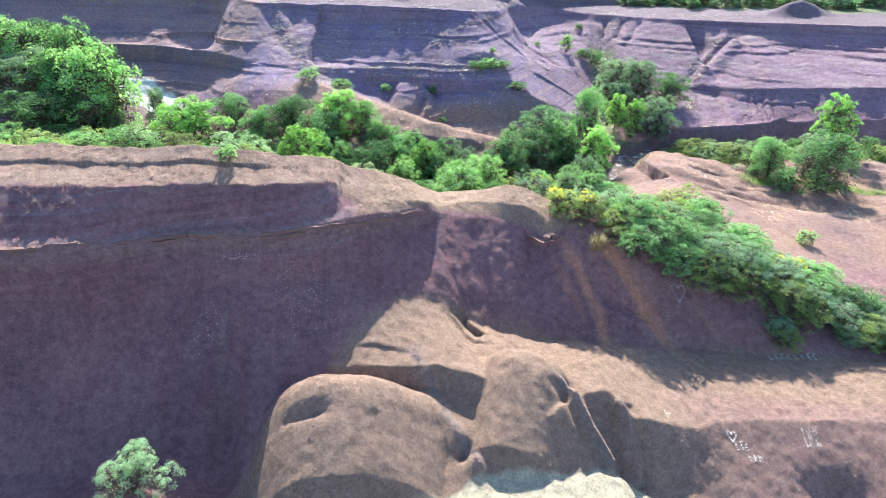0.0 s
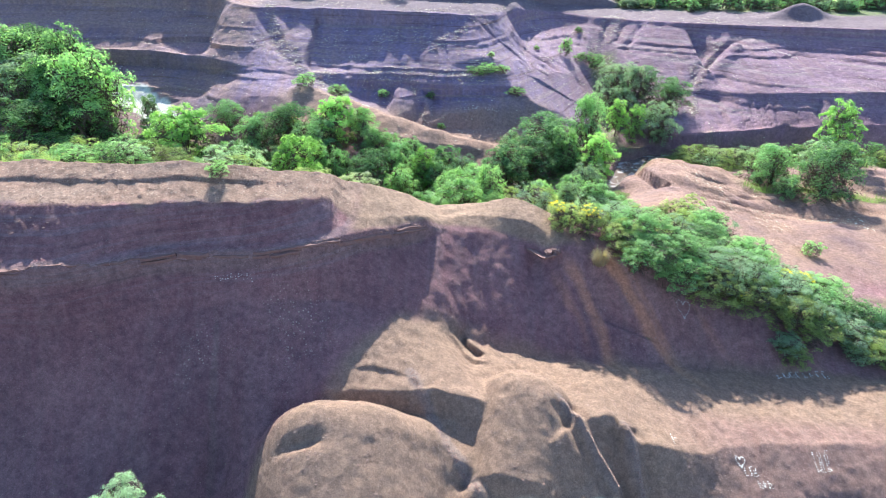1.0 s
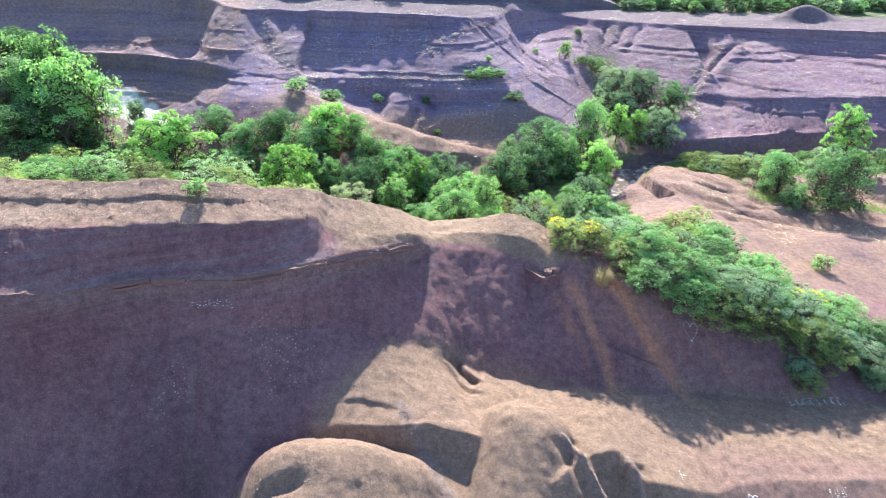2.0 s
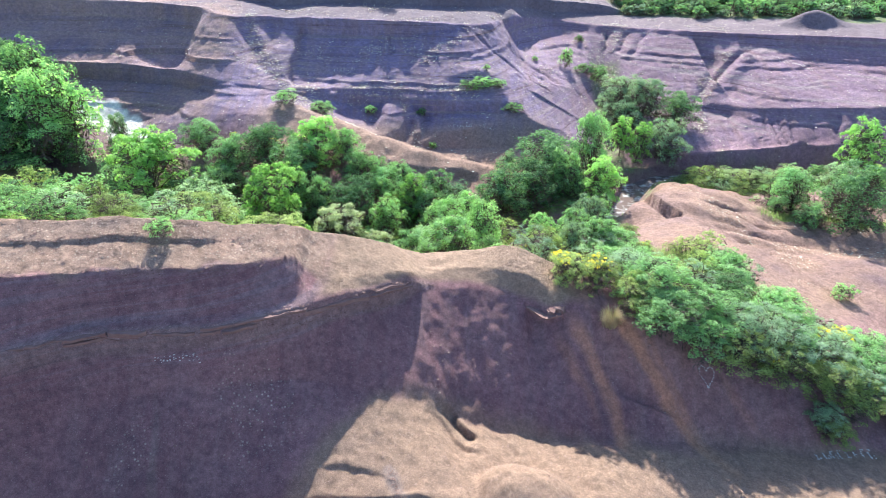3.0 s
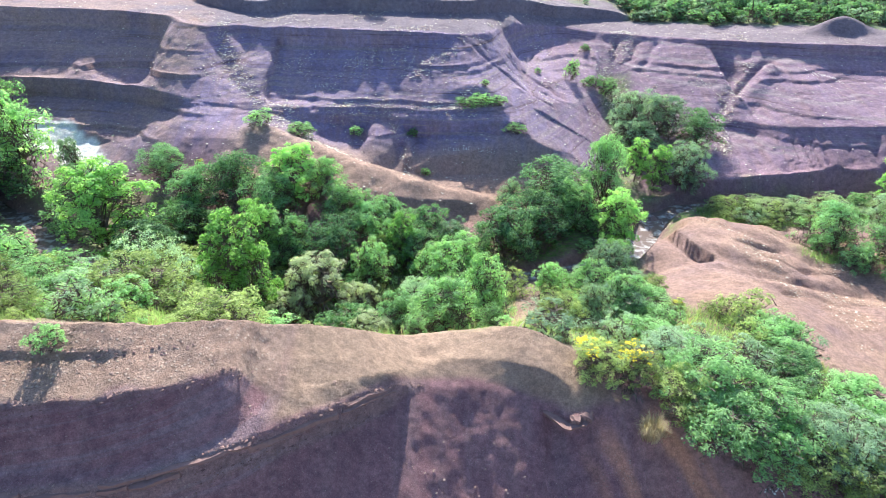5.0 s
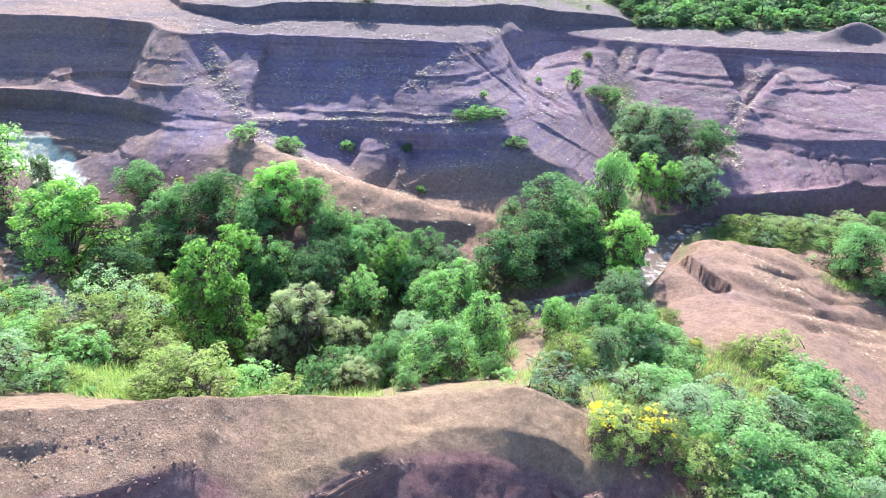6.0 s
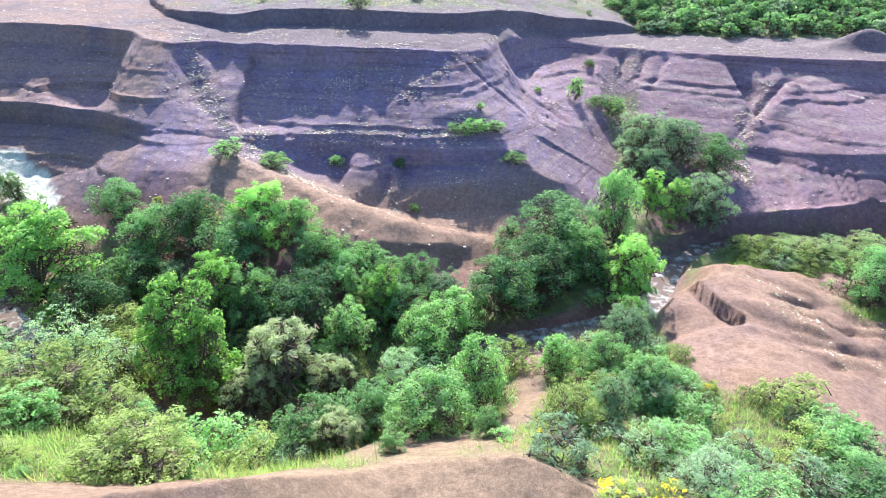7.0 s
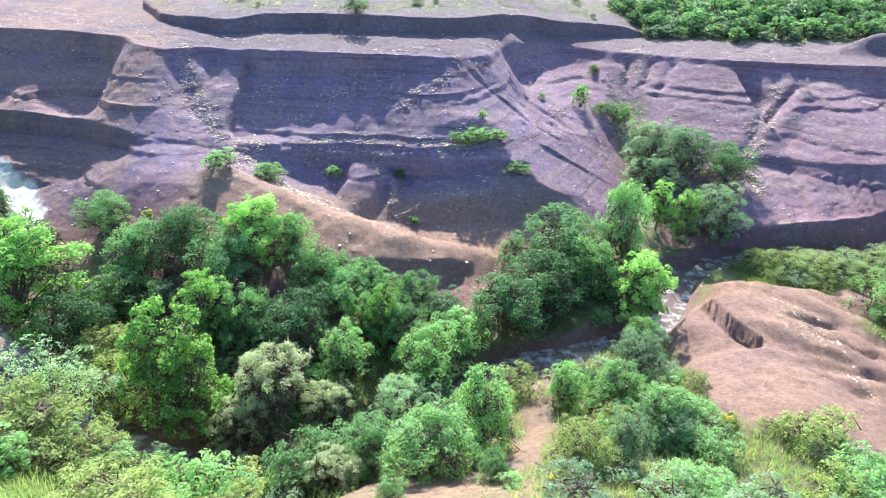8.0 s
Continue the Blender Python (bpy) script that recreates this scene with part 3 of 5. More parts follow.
        zf = zf + high * np.exp(-(d / wide) ** 2) * ease(0.3, -0.6, y - far[7][0]) * ease(0.0, 0.12, s + 0.02) * (1 - 0.7 * ease(0.85, 1, s))
    # small fans of debris along the foot of the upper wall
    fan = np.abs(lattice(x * 0.55, 0 * x, 47)) * ease(-17, -13, x) * ease(3, 0, x)
    zf = zf + 0.35 * fan * ease(0.0, 0.5, y - far[4][0]) * ease(3.4, 0.8, y - far[4][0])
    # buttresses below the ledge
    zf = zf + 0.35 * bump(x, y, -4.1, 63.8, 1.1, 1.7) + 0.7 * bump(x, y, 9.5, 63.4, 1.2, 1.2) - 0.5 * bump(x, y, -2.3, 63.2, 0.4, 1.8, -15)
    zf = zf + 0.5 * bump(x, y, 4.2, 68.2, 1.9, 0.8)
    zf += 1.7 * bump(x, y, 43.6, 82.4, 3.0, 1.3) + 0.5 * bump(x, y, 12, 96, 5, 3)
    zf += bedding(x, y, zf) * ease(62.5, 64, y) * ease(0.1, -0.5, y - far[7][0])
    zf += 0.035 * fractal(x, y, 0.7, 2, 53) * ease(62, 64, y) * ease(96, 90, y)
    # side valley with bushes
    d, s, _ = near_line(x, y, ((15.8, 60), (17.4, 66), (18.7, 75), (18.9, 81), (18.3, 84.5)))
    zf = np.minimum(zf, 1.2 + 6.4 * s ** 2 + (0.42 + 0.4 * s) * np.maximum(d - 0.6, 0) + 0.15 * wob)
    # flutes at the foot of the right cliff
    wave = x * 2.0 - 0.35 * (y - 61) + 2.4 * fractal(x, 0 * x, 2.0, 2, 61)
    flute = np.abs(np.sin(wave + 0.25 * lattice(x * 2, y * 2, 65))) ** 0.5 * (0.75 + 0.25 * lattice(x * 0.8, 0 * x, 63))
    zf -= 0.45 * (1 - flute) * ease(24, 26.5, x) * ease(61.0, 62.0, y) * ease(0.2, -1.2, y - far[4][0])
    z = np.maximum(zv * ease(60, 52, y), zn * ease(48, 37, y))
    z = np.where(y < 42, np.where(zn > zv, zn, zv), z)
    lim = near[-1][0]
    z = np.where(y < lim, zn, zn * ease(lim + 6, lim, y) + zv * (1 - ease(lim + 6, lim, y)))
    mix = ease(-1.2 - 3.6 * ease(11, 6, x), 0.4 + 0.5 * ease(11, 6, x), y - far[0][0])
    z = z * (1 - mix) + zf * mix
    # the stream's bed and its cut banks
    d, s, _ = near_line(x, y, STREAM)
    wide = 1.0 + 0.35 * lattice(x / 3, y / 3, 71)
    z = np.minimum(z, -0.12 + 0.10 * fractal(x, y, 1.2, 2, 75) + np.maximum(d - wide, 0) * (2.1 + 0.7 * lattice(x / 2, y / 2, 73)))
    # far country
    z = z + ease(100, 135, y) * (1.5 * fractal(x, y, 40, 3, 81) - 0.5) + ease(150, 900, y) * (14 + 10 * fractal(x, y, 260, 3, 85))
    grain = (0.024 + 0.011 * ease(32, 36, y)) * fractal(x, y, 0.6, 3, 91)
    return z + grain * ease(130, 90, y)


# ---- the ground: one sheet, fine near the walk and coarse towards the horizon ----
def steps(*spans):
    """Values from spans of (from, to, step)."""
    out = []
    for a, b, s in spans:
        out.append(np.linspace(a, b, max(2, int(round((b - a) / s)) + 1))[:-1])
    return np.concatenate(out + [[spans[-1][1]]])


def masks(x, y, z):
    """What the ground is covered with, and where sun and shade tones are painted on, 0 to 1."""
    n1, n2 = fractal(x, y, 2.2, 3, 101), fractal(x, y, 0.8, 3, 111)
    near = near_lines(x)
    far = far_lines(x)
    d, _, _ = near_line(x, y, STREAM)
    wash, _, _ = near_line(x, y, WASH)
    beyond = ease(0, 1.2, y - near[10][0] + 0.6 * n1 - 2.2 * ease(-3, -6, x) * ease(-16, -12, x))
    grass = beyond * ease(1.0, -1.5, y - far[0][0] + 0.8 * n1) * ease(0.8, 1.8, d)
    bare = np.maximum(ease(17, 18.6, x + 0.4 * n1) * ease(38 - 4.5 * ease(17, 21, x), 40 - 4.5 * ease(17, 21, x), y + 0.1 * x) * ease(54.5, 53, y - 0.08 * (x - 17)), bump(x, y, 0.8, 35.5, 4.5, 2.6))
    bare = np.maximum(bare, ease(-6.0, -4.2, x) * ease(14.5, 12, x) * ease(33.6, 32.4, y))
    bare = np.maximum(bare, ease(12.4, 14.0, x + 0.3 * n1 - 0.12 * (y - 42)) * ease(39.6, 41.4, y + 0.4 * n1) * ease(54, 52, y))
    bare = np.maximum(bare, bump(x, y, 7.2, 46.3, 2.6, 1.6))
    path, _, _ = near_line(x, y, ((1.5, 34.5), (4.2, 37.5), (5.6, 41), (6.4, 44.5), (7.5, 47)))
    bare = np.maximum(bare, 0.8 * ease(0.9, 0.4, path + 0.2 * n2))
    bare = np.maximum(bare, ease(-20, -22, x) * ease(50, 53, y) * ease(1.2, 2.4, d) * 0.5)
    grass = np.clip(grass * (1 - bare), 0, 1)
    right_grass = ease(22, 24, x) * ease(54, 55.5, y + 0.5 * n1) * ease(60, 59, y)
    grass = np.maximum(grass, 0.8 * ease(1, 2, d) * right_grass)
    grass = np.maximum(grass, 0.85 * ease(24, 27, x) * ease(1.2, 0.2, np.abs(y - 49.5 + 0.25 * (x - 27) + 0.6 * n1)))
    left_top = ease(-11.0, -13.5, x + n1) * ease(0.4, 1.4, y - near[10][0] + 0.5 * n2) * ease(45, 38, y)
    grass = np.maximum(grass, 0.75 * left_top)
    plateau = ease(0.6, 3.0, y - far[9][0] + n1)
    grass = np.maximum(grass, 0.55 * plateau * ease(-0.5, 0.4, n1))
    grass = np.maximum(grass, ease(89.5, 91.5, y + 0.25 * (x - 23.5) + n1) * ease(22, 25, x) * 0.9)
    side, _, _ = near_line(x, y, ((15.8, 60), (17.4, 66), (18.7, 74), (18.9, 78)))
    grass = np.maximum(grass, 0.8 * ease(1.9, 0.7, side + 0.4 * n1))
    gully, way, _ = near_line(x, y, ((-20.2, 78), (-18.2, 72.3), (-15.6, 68.5), (-12.6, 65.6)))
    gravel = ease(1.7, 0.2, gully / (0.6 + 0.9 * way) + 0.5 * n1)
    for run, wide in ((((32.0, 77), (28.6, 72), (27.2, 69), (26, 65.5)), 0.9), (((21.5, 84.5), (18.9, 80), (18.7, 75)), 1.3), (((-8, 67), (3, 66.2), (4, 68)), 0.9), (((-12, 65.6), (-7.5, 61), (-3, 59)), 0.9),
                      (((-3.2, 66), (-2.2, 63), (-1.2, 60.5)), 0.5), (((-1.2, 70), (2.4, 72.3)), 0.8), (((16.6, 57.5), (16.2, 53)), 0.5)):
        run, _, _ = near_line(x, y, run)
        gravel = np.maximum(gravel, 0.85 * ease(1.5, 0.3, run / wide + 0.5 * n1))
    gravel = np.maximum(gravel, 0.9 * ease(1.4, 0.2, np.hypot((x + 6.1) / 1.5, (y - 23.6) / 1.7) + 0.4 * n2))
    gravel = np.maximum(gravel, 0.9 * ease(1.2, 0.2, np.hypot((x + 10.2) / 0.7, (y - 21.6) / 1.0) + 0.4 * n2))
    gravel = np.maximum(gravel, 0.6 * ease(0.2, 0.6, y - near[7][0]) * ease(0.3, -0.3, y - near[10][0]) * ease(-4, -5, x))
    gravel = np.maximum(gravel, 0.6 * ease(-0.1, 0.5, n1) * ease(18, 20, x) * ease(37, 39, y) * ease(54, 52, y))
    gravel = np.maximum(gravel, 0.5 * ease(0.1, 0.6, n1) * ease(66, 70, y) * ease(95, 85, y))
    red = 0 * x
    for at, lean, wide, strong, high, low in ((8.0, 0.70, 0.42, 1.3, 30.5, 22.5), (8.9, 0.62, 0.25, 0.7, 30, 24), (6.1, 0.40, 0.36, 1.1, 30, 23), (5.4, 0.33, 0.22, 0.5, 29.5, 24.5), (11.6, 0.7, 0.3, 0.4, 29, 24)):
        off = np.abs(x - at - lean * (30.5 - y) + 0.22 * n1 + 0.08 * n2)
        red = np.maximum(red, strong * ease(1.6 * wide, 0.2 * wide, off) * (0.85 + 0.2 * n2) * ease(high, high - 1.5, y) * ease(low, low + 2.5, y))
    red = np.maximum(red, 0.22 * ease(-0.6, 0.6, n1) * ease(5, 8, x) * ease(32, 30, y) * ease(22, 25.5, y))
    # tan follows the ground that lies in the sun, weaker where light grazes
    tan = 0.75 * ease(-0.6, 0.6, near[3][0] - y + 0.5 * n1) * ease(-0.5, 0.5, x + 7.3 - 0.68 * (y - 17) + 0.4 * n1) + 0.0 * y
    tan = np.maximum(tan, 0.8 * ease(-4.6, -3.8, x) * ease(-0.1, 0.3, y - near[6][0]) * ease(38, 35, y) * ease(8, 6, x))
    tan = tan * ease(9, 13, y + n1) * (1 - 0.45 * ease(9, 13, x) * ease(22.5, 21, y))
    tan = np.maximum(tan, 0.65 * ease(-3.6, -4.4, x) * ease(-0.15, 0.25, y - near[7][0] + 0.2 * n2) * ease(35, 32, y))
    tan = np.maximum(tan, 0.6 * ease(53, 56, y) * ease(64.5, 62, y) * ease(-18, -14, x) * ease(14, 8, x))
    tan = np.maximum(tan, (0.42 + 0.2 * n1) * bare * ease(33, 35, y))
    red = np.maximum(red, 0.25 * bare * ease(34, 37, y) + 0.2 * n1 * bare * ease(34, 37, y))
    red = np.maximum(red, 0.1 * ease(52, 55, y) * ease(63.5, 61.5, y) * ease(-16, -12, x) * ease(8, 5, x))
    bench = ease(0.1, 0.8, y - far[7][0]) * ease(110, 95, y)
    tan = np.maximum(tan, 0.1 * bench)
    bedded = ease(62, 65, y) * ease(0.8, -0.2, y - far[7][0])
    bedded = np.maximum(bedded, 0.5 * ease(-0.8, -0.1, y - near[4][0]) * ease(0.6, 0.0, y - near[10][0]) * ease(-3.6, -4.6, x))
    grey = 0.4 * ease(-0.15, -0.02, y - near[4][0]) * ease(0.25, 0.05, y - near[5][0]) * ease(0.8, -0.4, x)
    grey = np.maximum(grey, 0.35 * ease(0.2, 0.05, np.abs(x + 9.2 + 0.12 * (y - 19) + 0.12 * n2)) * ease(16.5, 18, y) * ease(24.5, 22, y))
    for a, b in (((-1.3, 21.8), (-0.9, 20.9)), ((-0.9, 20.9), (1.5, 17.2)), ((5.0, 20.9), (7.1, 18.1)), ((7.6, 20.2), (8.1, 17.8))):
        v, _, _ = near_line(x, y, (a, b))
        grey = np.maximum(grey, 0.85 * ease(0.28, 0.08, v + 0.12 * n2))
    pale = ease(-0.12, 0.12, near[0][0] - y + 0.07 * n2) * ease(-1.5, 0.5, x) * ease(9, 13, y + n1) * ease(16, 12, x + 2 * n1)
    white = 0.95 * ease(1.7, 1.2, wash + 0.4 * n2)
    patch, _, _ = near_line(x, y, ((-21.8, 49.8), (-20.6, 47.6), (-19.6, 46.2)))
    white = np.maximum(white, 0.7 * ease(1.5, 0.7, patch + 0.4 * n2))
    wet = ease(1.6, 0.6, d + 0.3 * n2) * (1 - white)
    wet = np.maximum(0.9 * wet, 0.75 * bump(x, y, -8, 41, 4.5, 2.0))
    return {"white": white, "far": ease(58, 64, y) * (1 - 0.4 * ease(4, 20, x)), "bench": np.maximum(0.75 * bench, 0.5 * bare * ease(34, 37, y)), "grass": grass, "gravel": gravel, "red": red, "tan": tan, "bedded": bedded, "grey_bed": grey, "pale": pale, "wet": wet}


def build_ground():
    rows = steps((-400, -20, 40), (-20, 8, 2.5), (8, 14, 0.4), (14, 33, 0.072), (33, 60, 0.24), (60, 79, 0.1), (79, 92, 0.17), (92, 130, 0.5), (130, 400, 8), (400, 4000, 120))
    cols = steps((-1, -0.5, 0.0045), (-0.5, 0.5, 0.0029), (0.5, 1, 0.0045))
    wide = np.clip(21 + 0.75 * np.maximum(rows, 8), 27, 140) + np.maximum(rows - 130, 0) * 1.1
    outer = np.concatenate([[-60, -20, -8, -4, -2, -1.4], cols, [1.4, 2, 4, 8, 20, 60]])
    x = wide[:, None] * outer[None]
    y = np.broadcast_to(rows[:, None], x.shape)
    z = land(x, y)
    cover = masks(x, y, z)
    nr, nc = x.shape
    me = bpy.data.meshes.new("ground")
    n = np.arange(nr * nc).reshape(nr, nc)
    quads = np.stack([n[:-1, :-1], n[:-1, 1:], n[1:, 1:], n[1:, :-1]], -1).reshape(-1, 4)
    me.vertices.add(nr * nc)
    me.vertices.foreach_set("co", np.stack([x, y, z], -1).astype(np.float32).ravel())
    me.loops.add(quads.size)
    me.loops.foreach_set("vertex_index", quads.astype(np.int32).ravel())
    me.polygons.add(len(quads))
    me.polygons.foreach_set("loop_start", np.arange(0, quads.size, 4, dtype=np.int32))
    me.update(calc_edges=True)
    me.shade_smooth()
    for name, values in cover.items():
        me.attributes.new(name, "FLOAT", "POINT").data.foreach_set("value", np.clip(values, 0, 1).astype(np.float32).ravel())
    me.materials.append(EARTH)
    return tagged(new("ground", me), "bare red mudstone badland with a valley", "ground", kind="structure")


build_ground()


def build_water():
    rings = np.array(STREAM, float)
    at = np.concatenate([np.linspace(a, b, 14)[:-1] for a, b in zip(rings, rings[1:])])
    way = np.gradient(at, axis=0)
    way /= np.hypot(*way.T)[:, None]
    across = np.stack([-way[:, 1], way[:, 0]], -1)
    verts, faces, wide = [], [], 7
    for n, (p, q) in enumerate(zip(at, across)):
        for s in np.linspace(-1.3, 1.3, wide):
            px, py = p + q * s
            verts.append((px, py, -0.05 + 0.012 * math.sin(3 * px + 5 * py)))
    for n in range(len(at) - 1):
        for k in range(wide - 1):
            a = n * wide + k
            faces.append((a, a + wide, a + wide + 1, a + 1))
    me = bpy.data.meshes.new("water")
    me.from_pydata(verts, [], faces)
    me.shade_smooth()
    me.materials.append(WATER)
    tagged(new("water", me), "shallow brown stream with white ripples", "water", kind="structure")


build_water()


# ---- plants ----
def part(name, me, mat, parent, label=""):
    if not me.materials:
        me.materials.append(mat)
    ob = new(name, me)
    ob.parent = parent
    return tagged(ob, label)


def mesh_of(name, verts, faces):
    me = bpy.data.meshes.new(name)
    me.from_pydata(np.asarray(verts).tolist(), [], faces if isinstance(faces, list) else faces.tolist())
    return me


def leaves(name, rng, lobes, count, size, slim=0.5, lift=0.35, hollow=0.5, puffs=11):
    """Leaves in dense rounded puffs all over a crown of lobes (centre, radii), with gaps between them."""
    share = np.array([r[0] * r[1] + r[2] * r[0] for _, r in lobes])
    knots = len(lobes) * puffs
    pick = np.r_[np.repeat(np.arange(len(lobes)), 3), rng.choice(len(lobes), knots - 3 * len(lobes), p=share / share.sum())]
    c, r = np.array([l[0] for l in lobes])[pick], np.array([l[1] for l in lobes])[pick]
    d = rng.normal(size=(knots, 3))
    d /= np.linalg.norm(d, axis=1)[:, None]
    d[:, 2] = np.where(d[:, 2] < -0.45, -d[:, 2], d[:, 2])
    hub, grow = c + d * r * (0.70 + 0.42 * rng.random(knots))[:, None], r.mean(1) * (0.20 + 0.28 * rng.random(knots))
    at = rng.choice(knots, count, p=grow**2 / (grow**2).sum())
    e = rng.normal(size=(count, 3))
    e /= np.linalg.norm(e, axis=1)[:, None]
    e = e + 0.6 * d[at] + (0, 0, 0.55)
    e /= np.linalg.norm(e, axis=1)[:, None]
    stray = np.where(rng.random(count) < 0.12, 1.0 + 0.45 * rng.random(count), 0.72 + 0.33 * rng.random(count))
    p = hub[at] + e * (grow[at] * stray)[:, None]
    s = size * (0.55 + 0.9 * rng.random(count))[:, None]
    up = 1.1 * e + rng.normal(size=(count, 3)) * 0.5 + (0, 0, lift)
    up /= np.linalg.norm(up, axis=1)[:, None]
    side = np.cross(up, rng.normal(size=(count, 3)))
    side /= np.linalg.norm(side, axis=1)[:, None]
    front = np.cross(side, up)
    verts = np.stack([p - front * s - side * s * slim, p - front * s * 0.6 + side * s * slim * 1.2, p + front * s * 1.3], 1).reshape(-1, 3)
    n = np.arange(count)[:, None] * 3
    return mesh_of(name, verts, n + np.array([[0, 1, 2]]))


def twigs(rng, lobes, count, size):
    """Thin crossing twigs and dead stalks that fill the inside of a crown, added to darken its gaps like shade."""
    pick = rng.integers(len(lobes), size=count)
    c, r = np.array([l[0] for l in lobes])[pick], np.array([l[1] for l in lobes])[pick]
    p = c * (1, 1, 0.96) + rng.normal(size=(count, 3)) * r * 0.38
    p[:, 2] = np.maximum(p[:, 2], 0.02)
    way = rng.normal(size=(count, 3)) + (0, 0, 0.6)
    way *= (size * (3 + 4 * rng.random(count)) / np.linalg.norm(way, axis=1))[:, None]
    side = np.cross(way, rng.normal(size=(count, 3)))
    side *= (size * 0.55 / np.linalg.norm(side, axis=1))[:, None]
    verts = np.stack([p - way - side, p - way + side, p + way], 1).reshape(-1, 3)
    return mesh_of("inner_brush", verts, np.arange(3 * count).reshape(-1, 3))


def tube(verts, faces, a, b, ra, rb, sides=6, bend=0.0, rng=None):
    """Adds a tapered, slightly bent limb."""
    a, b = np.array(a, float), np.array(b, float)
    way = (b - a) / max(np.linalg.norm(b - a), 1e-6)
    u = np.cross(way, (0.3, 1, 0.2))
    u /= np.linalg.norm(u)
    v = np.cross(way, u)
    off = rng.normal(size=3) * bend if rng is not None else np.zeros(3)
    start = len(verts)
    for k in range(4):
        f = k / 3
        p, r = a + (b - a) * f + off * math.sin(math.pi * f), ra + (rb - ra) * f
        verts += [tuple(p + r * (math.cos(2 * math.pi * s / sides) * u + math.sin(2 * math.pi * s / sides) * v)) for s in range(sides)]
    for k in range(3):
        for s in range(sides):
            q, w = start + k * sides, (s + 1) % sides
            faces.append((q + s, q + w, q + sides + w, q + sides + s))


def crown_lobes(rng, count, wide, low, high, lobe, even=0.6):
    """Lobes of a crown of unit size, uneven in outline."""
    out = []
    for n in range(count):
        a, f = 2.4 * n + rng.random() * 0.9, (n + 0.5) / count
        z = low + (high - low) * (1 - (1 - f) ** 1.1)
        reach = wide * math.sqrt(max(0.05, 1 - ((z - low) / (high - low + 0.08)) ** 2)) * (even + (1 - even) * rng.random())
        r = lobe * (0.7 + 0.6 * rng.random())
        out.append(((math.cos(a) * reach, math.sin(a) * reach, z), (r, r, r * (0.7 + 0.3 * rng.random()))))
    return out


def make_plant(name, seed, kind, woody, lobes, count, size, slim, hollow=0.5, trunk=0.035, label="", flowers=0):
    """A plant one metre high round the origin: trunk with its limbs, crown, blossom."""
    rng = np.random.default_rng(seed)
    root = tagged(new(name), label, woody)
    verts, faces = [], []
    split = 0.32 if woody == "tree" else 0.08
    lean = rng.normal(size=2) * 0.03
    tube(verts, faces, (0, 0, -0.06), (*lean, split), trunk, trunk * 0.7, 7, 0.01, rng)
    for c, r in lobes[:: 1 if count > 5000 else 3]:
        knee = np.array((*lean, split)) * 0.6 + np.array(c) * 0.4 + rng.normal(size=3) * 0.02
        tube(verts, faces, (*lean, split * (0.6 + 0.4 * rng.random())), knee, trunk * 0.5, trunk * 0.3, 4, 0.01, rng)
        tube(verts, faces, knee, np.array(c) + (0, 0, r[2] * 0.5), trunk * 0.3, trunk * 0.08, 3, 0.015, rng)
    me = mesh_of("trunk", verts, faces)
    me.shade_smooth()
    part("trunk", me, BARK, root)
    # dark fill added so the gaps between leaf puffs read as shade
    tagged(part("inner_brush", twigs(rng, lobes, int(count * 0.22 * hollow), size), BARK, root, "thin dark inner twigs that shade gaps in the crown"), kind="stuff")
    part("crown", leaves("crown", rng, lobes, count, size, slim, 0.35, hollow), LEAF[kind], root)
    if flowers:
        tops = [((c[0], c[1], c[2] + r[2] * 0.55), (r[0] * 0.8, r[1] * 0.8, r[2] * 0.6)) for c, r in lobes if c[2] > 0.5]
        part("blossom", leaves("blossom", rng, tops[-flowers:], 300, 0.012, 0.8), BLOSSOM, root, "golden yellow blossom")
    return root


def make_reed(name, seed, blades, kind, label, spread=0.45):
    """A clump of long arching blades, one metre high: green blades and dry stalks."""
    rng = np.random.default_rng(seed)
    root = tagged(new(name), label, "grass clump")
    hubs = [(spread * math.sqrt(rng.random()), rng.random() * 2 * math.pi, rng.random() * 2 * math.pi, 0.5 + 0.5 * rng.random()) for _ in range(30)]
    for piece, share, dress in (("foliage", 0.82, kind), ("dry_foliage", 0.18, "straw")):
        verts, faces = [], []
        for _ in range(int(blades * share)):
            d, o, a, grow = hubs[int(rng.integers(len(hubs)))]
            x, y = math.cos(o) * d + 0.06 * rng.normal(), math.sin(o) * d + 0.06 * rng.normal()
            h, b, w = grow * (0.45 + 0.5 * rng.random()), 0.08 + 0.30 * rng.random(), 0.002 + 0.0035 * rng.random()
            t = o + rng.normal() * 0.9
            ox, oy, sx, sy = math.cos(t) * b, math.sin(t) * b, -math.sin(t) * w, math.cos(t) * w
            n = len(verts)
            for f, wide in ((0, 0.8), (0.6, 1.2)):
                verts += [(x + ox * f * f - sx * wide, y + oy * f * f - sy * wide, h * (1.25 * f - 0.35 * f * f) - 0.03), (x + ox * f * f + sx * wide, y + oy * f * f + sy * wide, h * (1.25 * f - 0.35 * f * f) - 0.03)]
            verts.append((x + ox * 1.2, y + oy * 1.2, h * (0.92 - 1.1 * b)))
            faces += [(n, n + 1, n + 3, n + 2), (n + 2, n + 3, n + 4)]
        part(piece, mesh_of(piece, verts, faces), LEAF[dress], root, "pale dry stalks" if piece == "dry_foliage" else "")
    return root


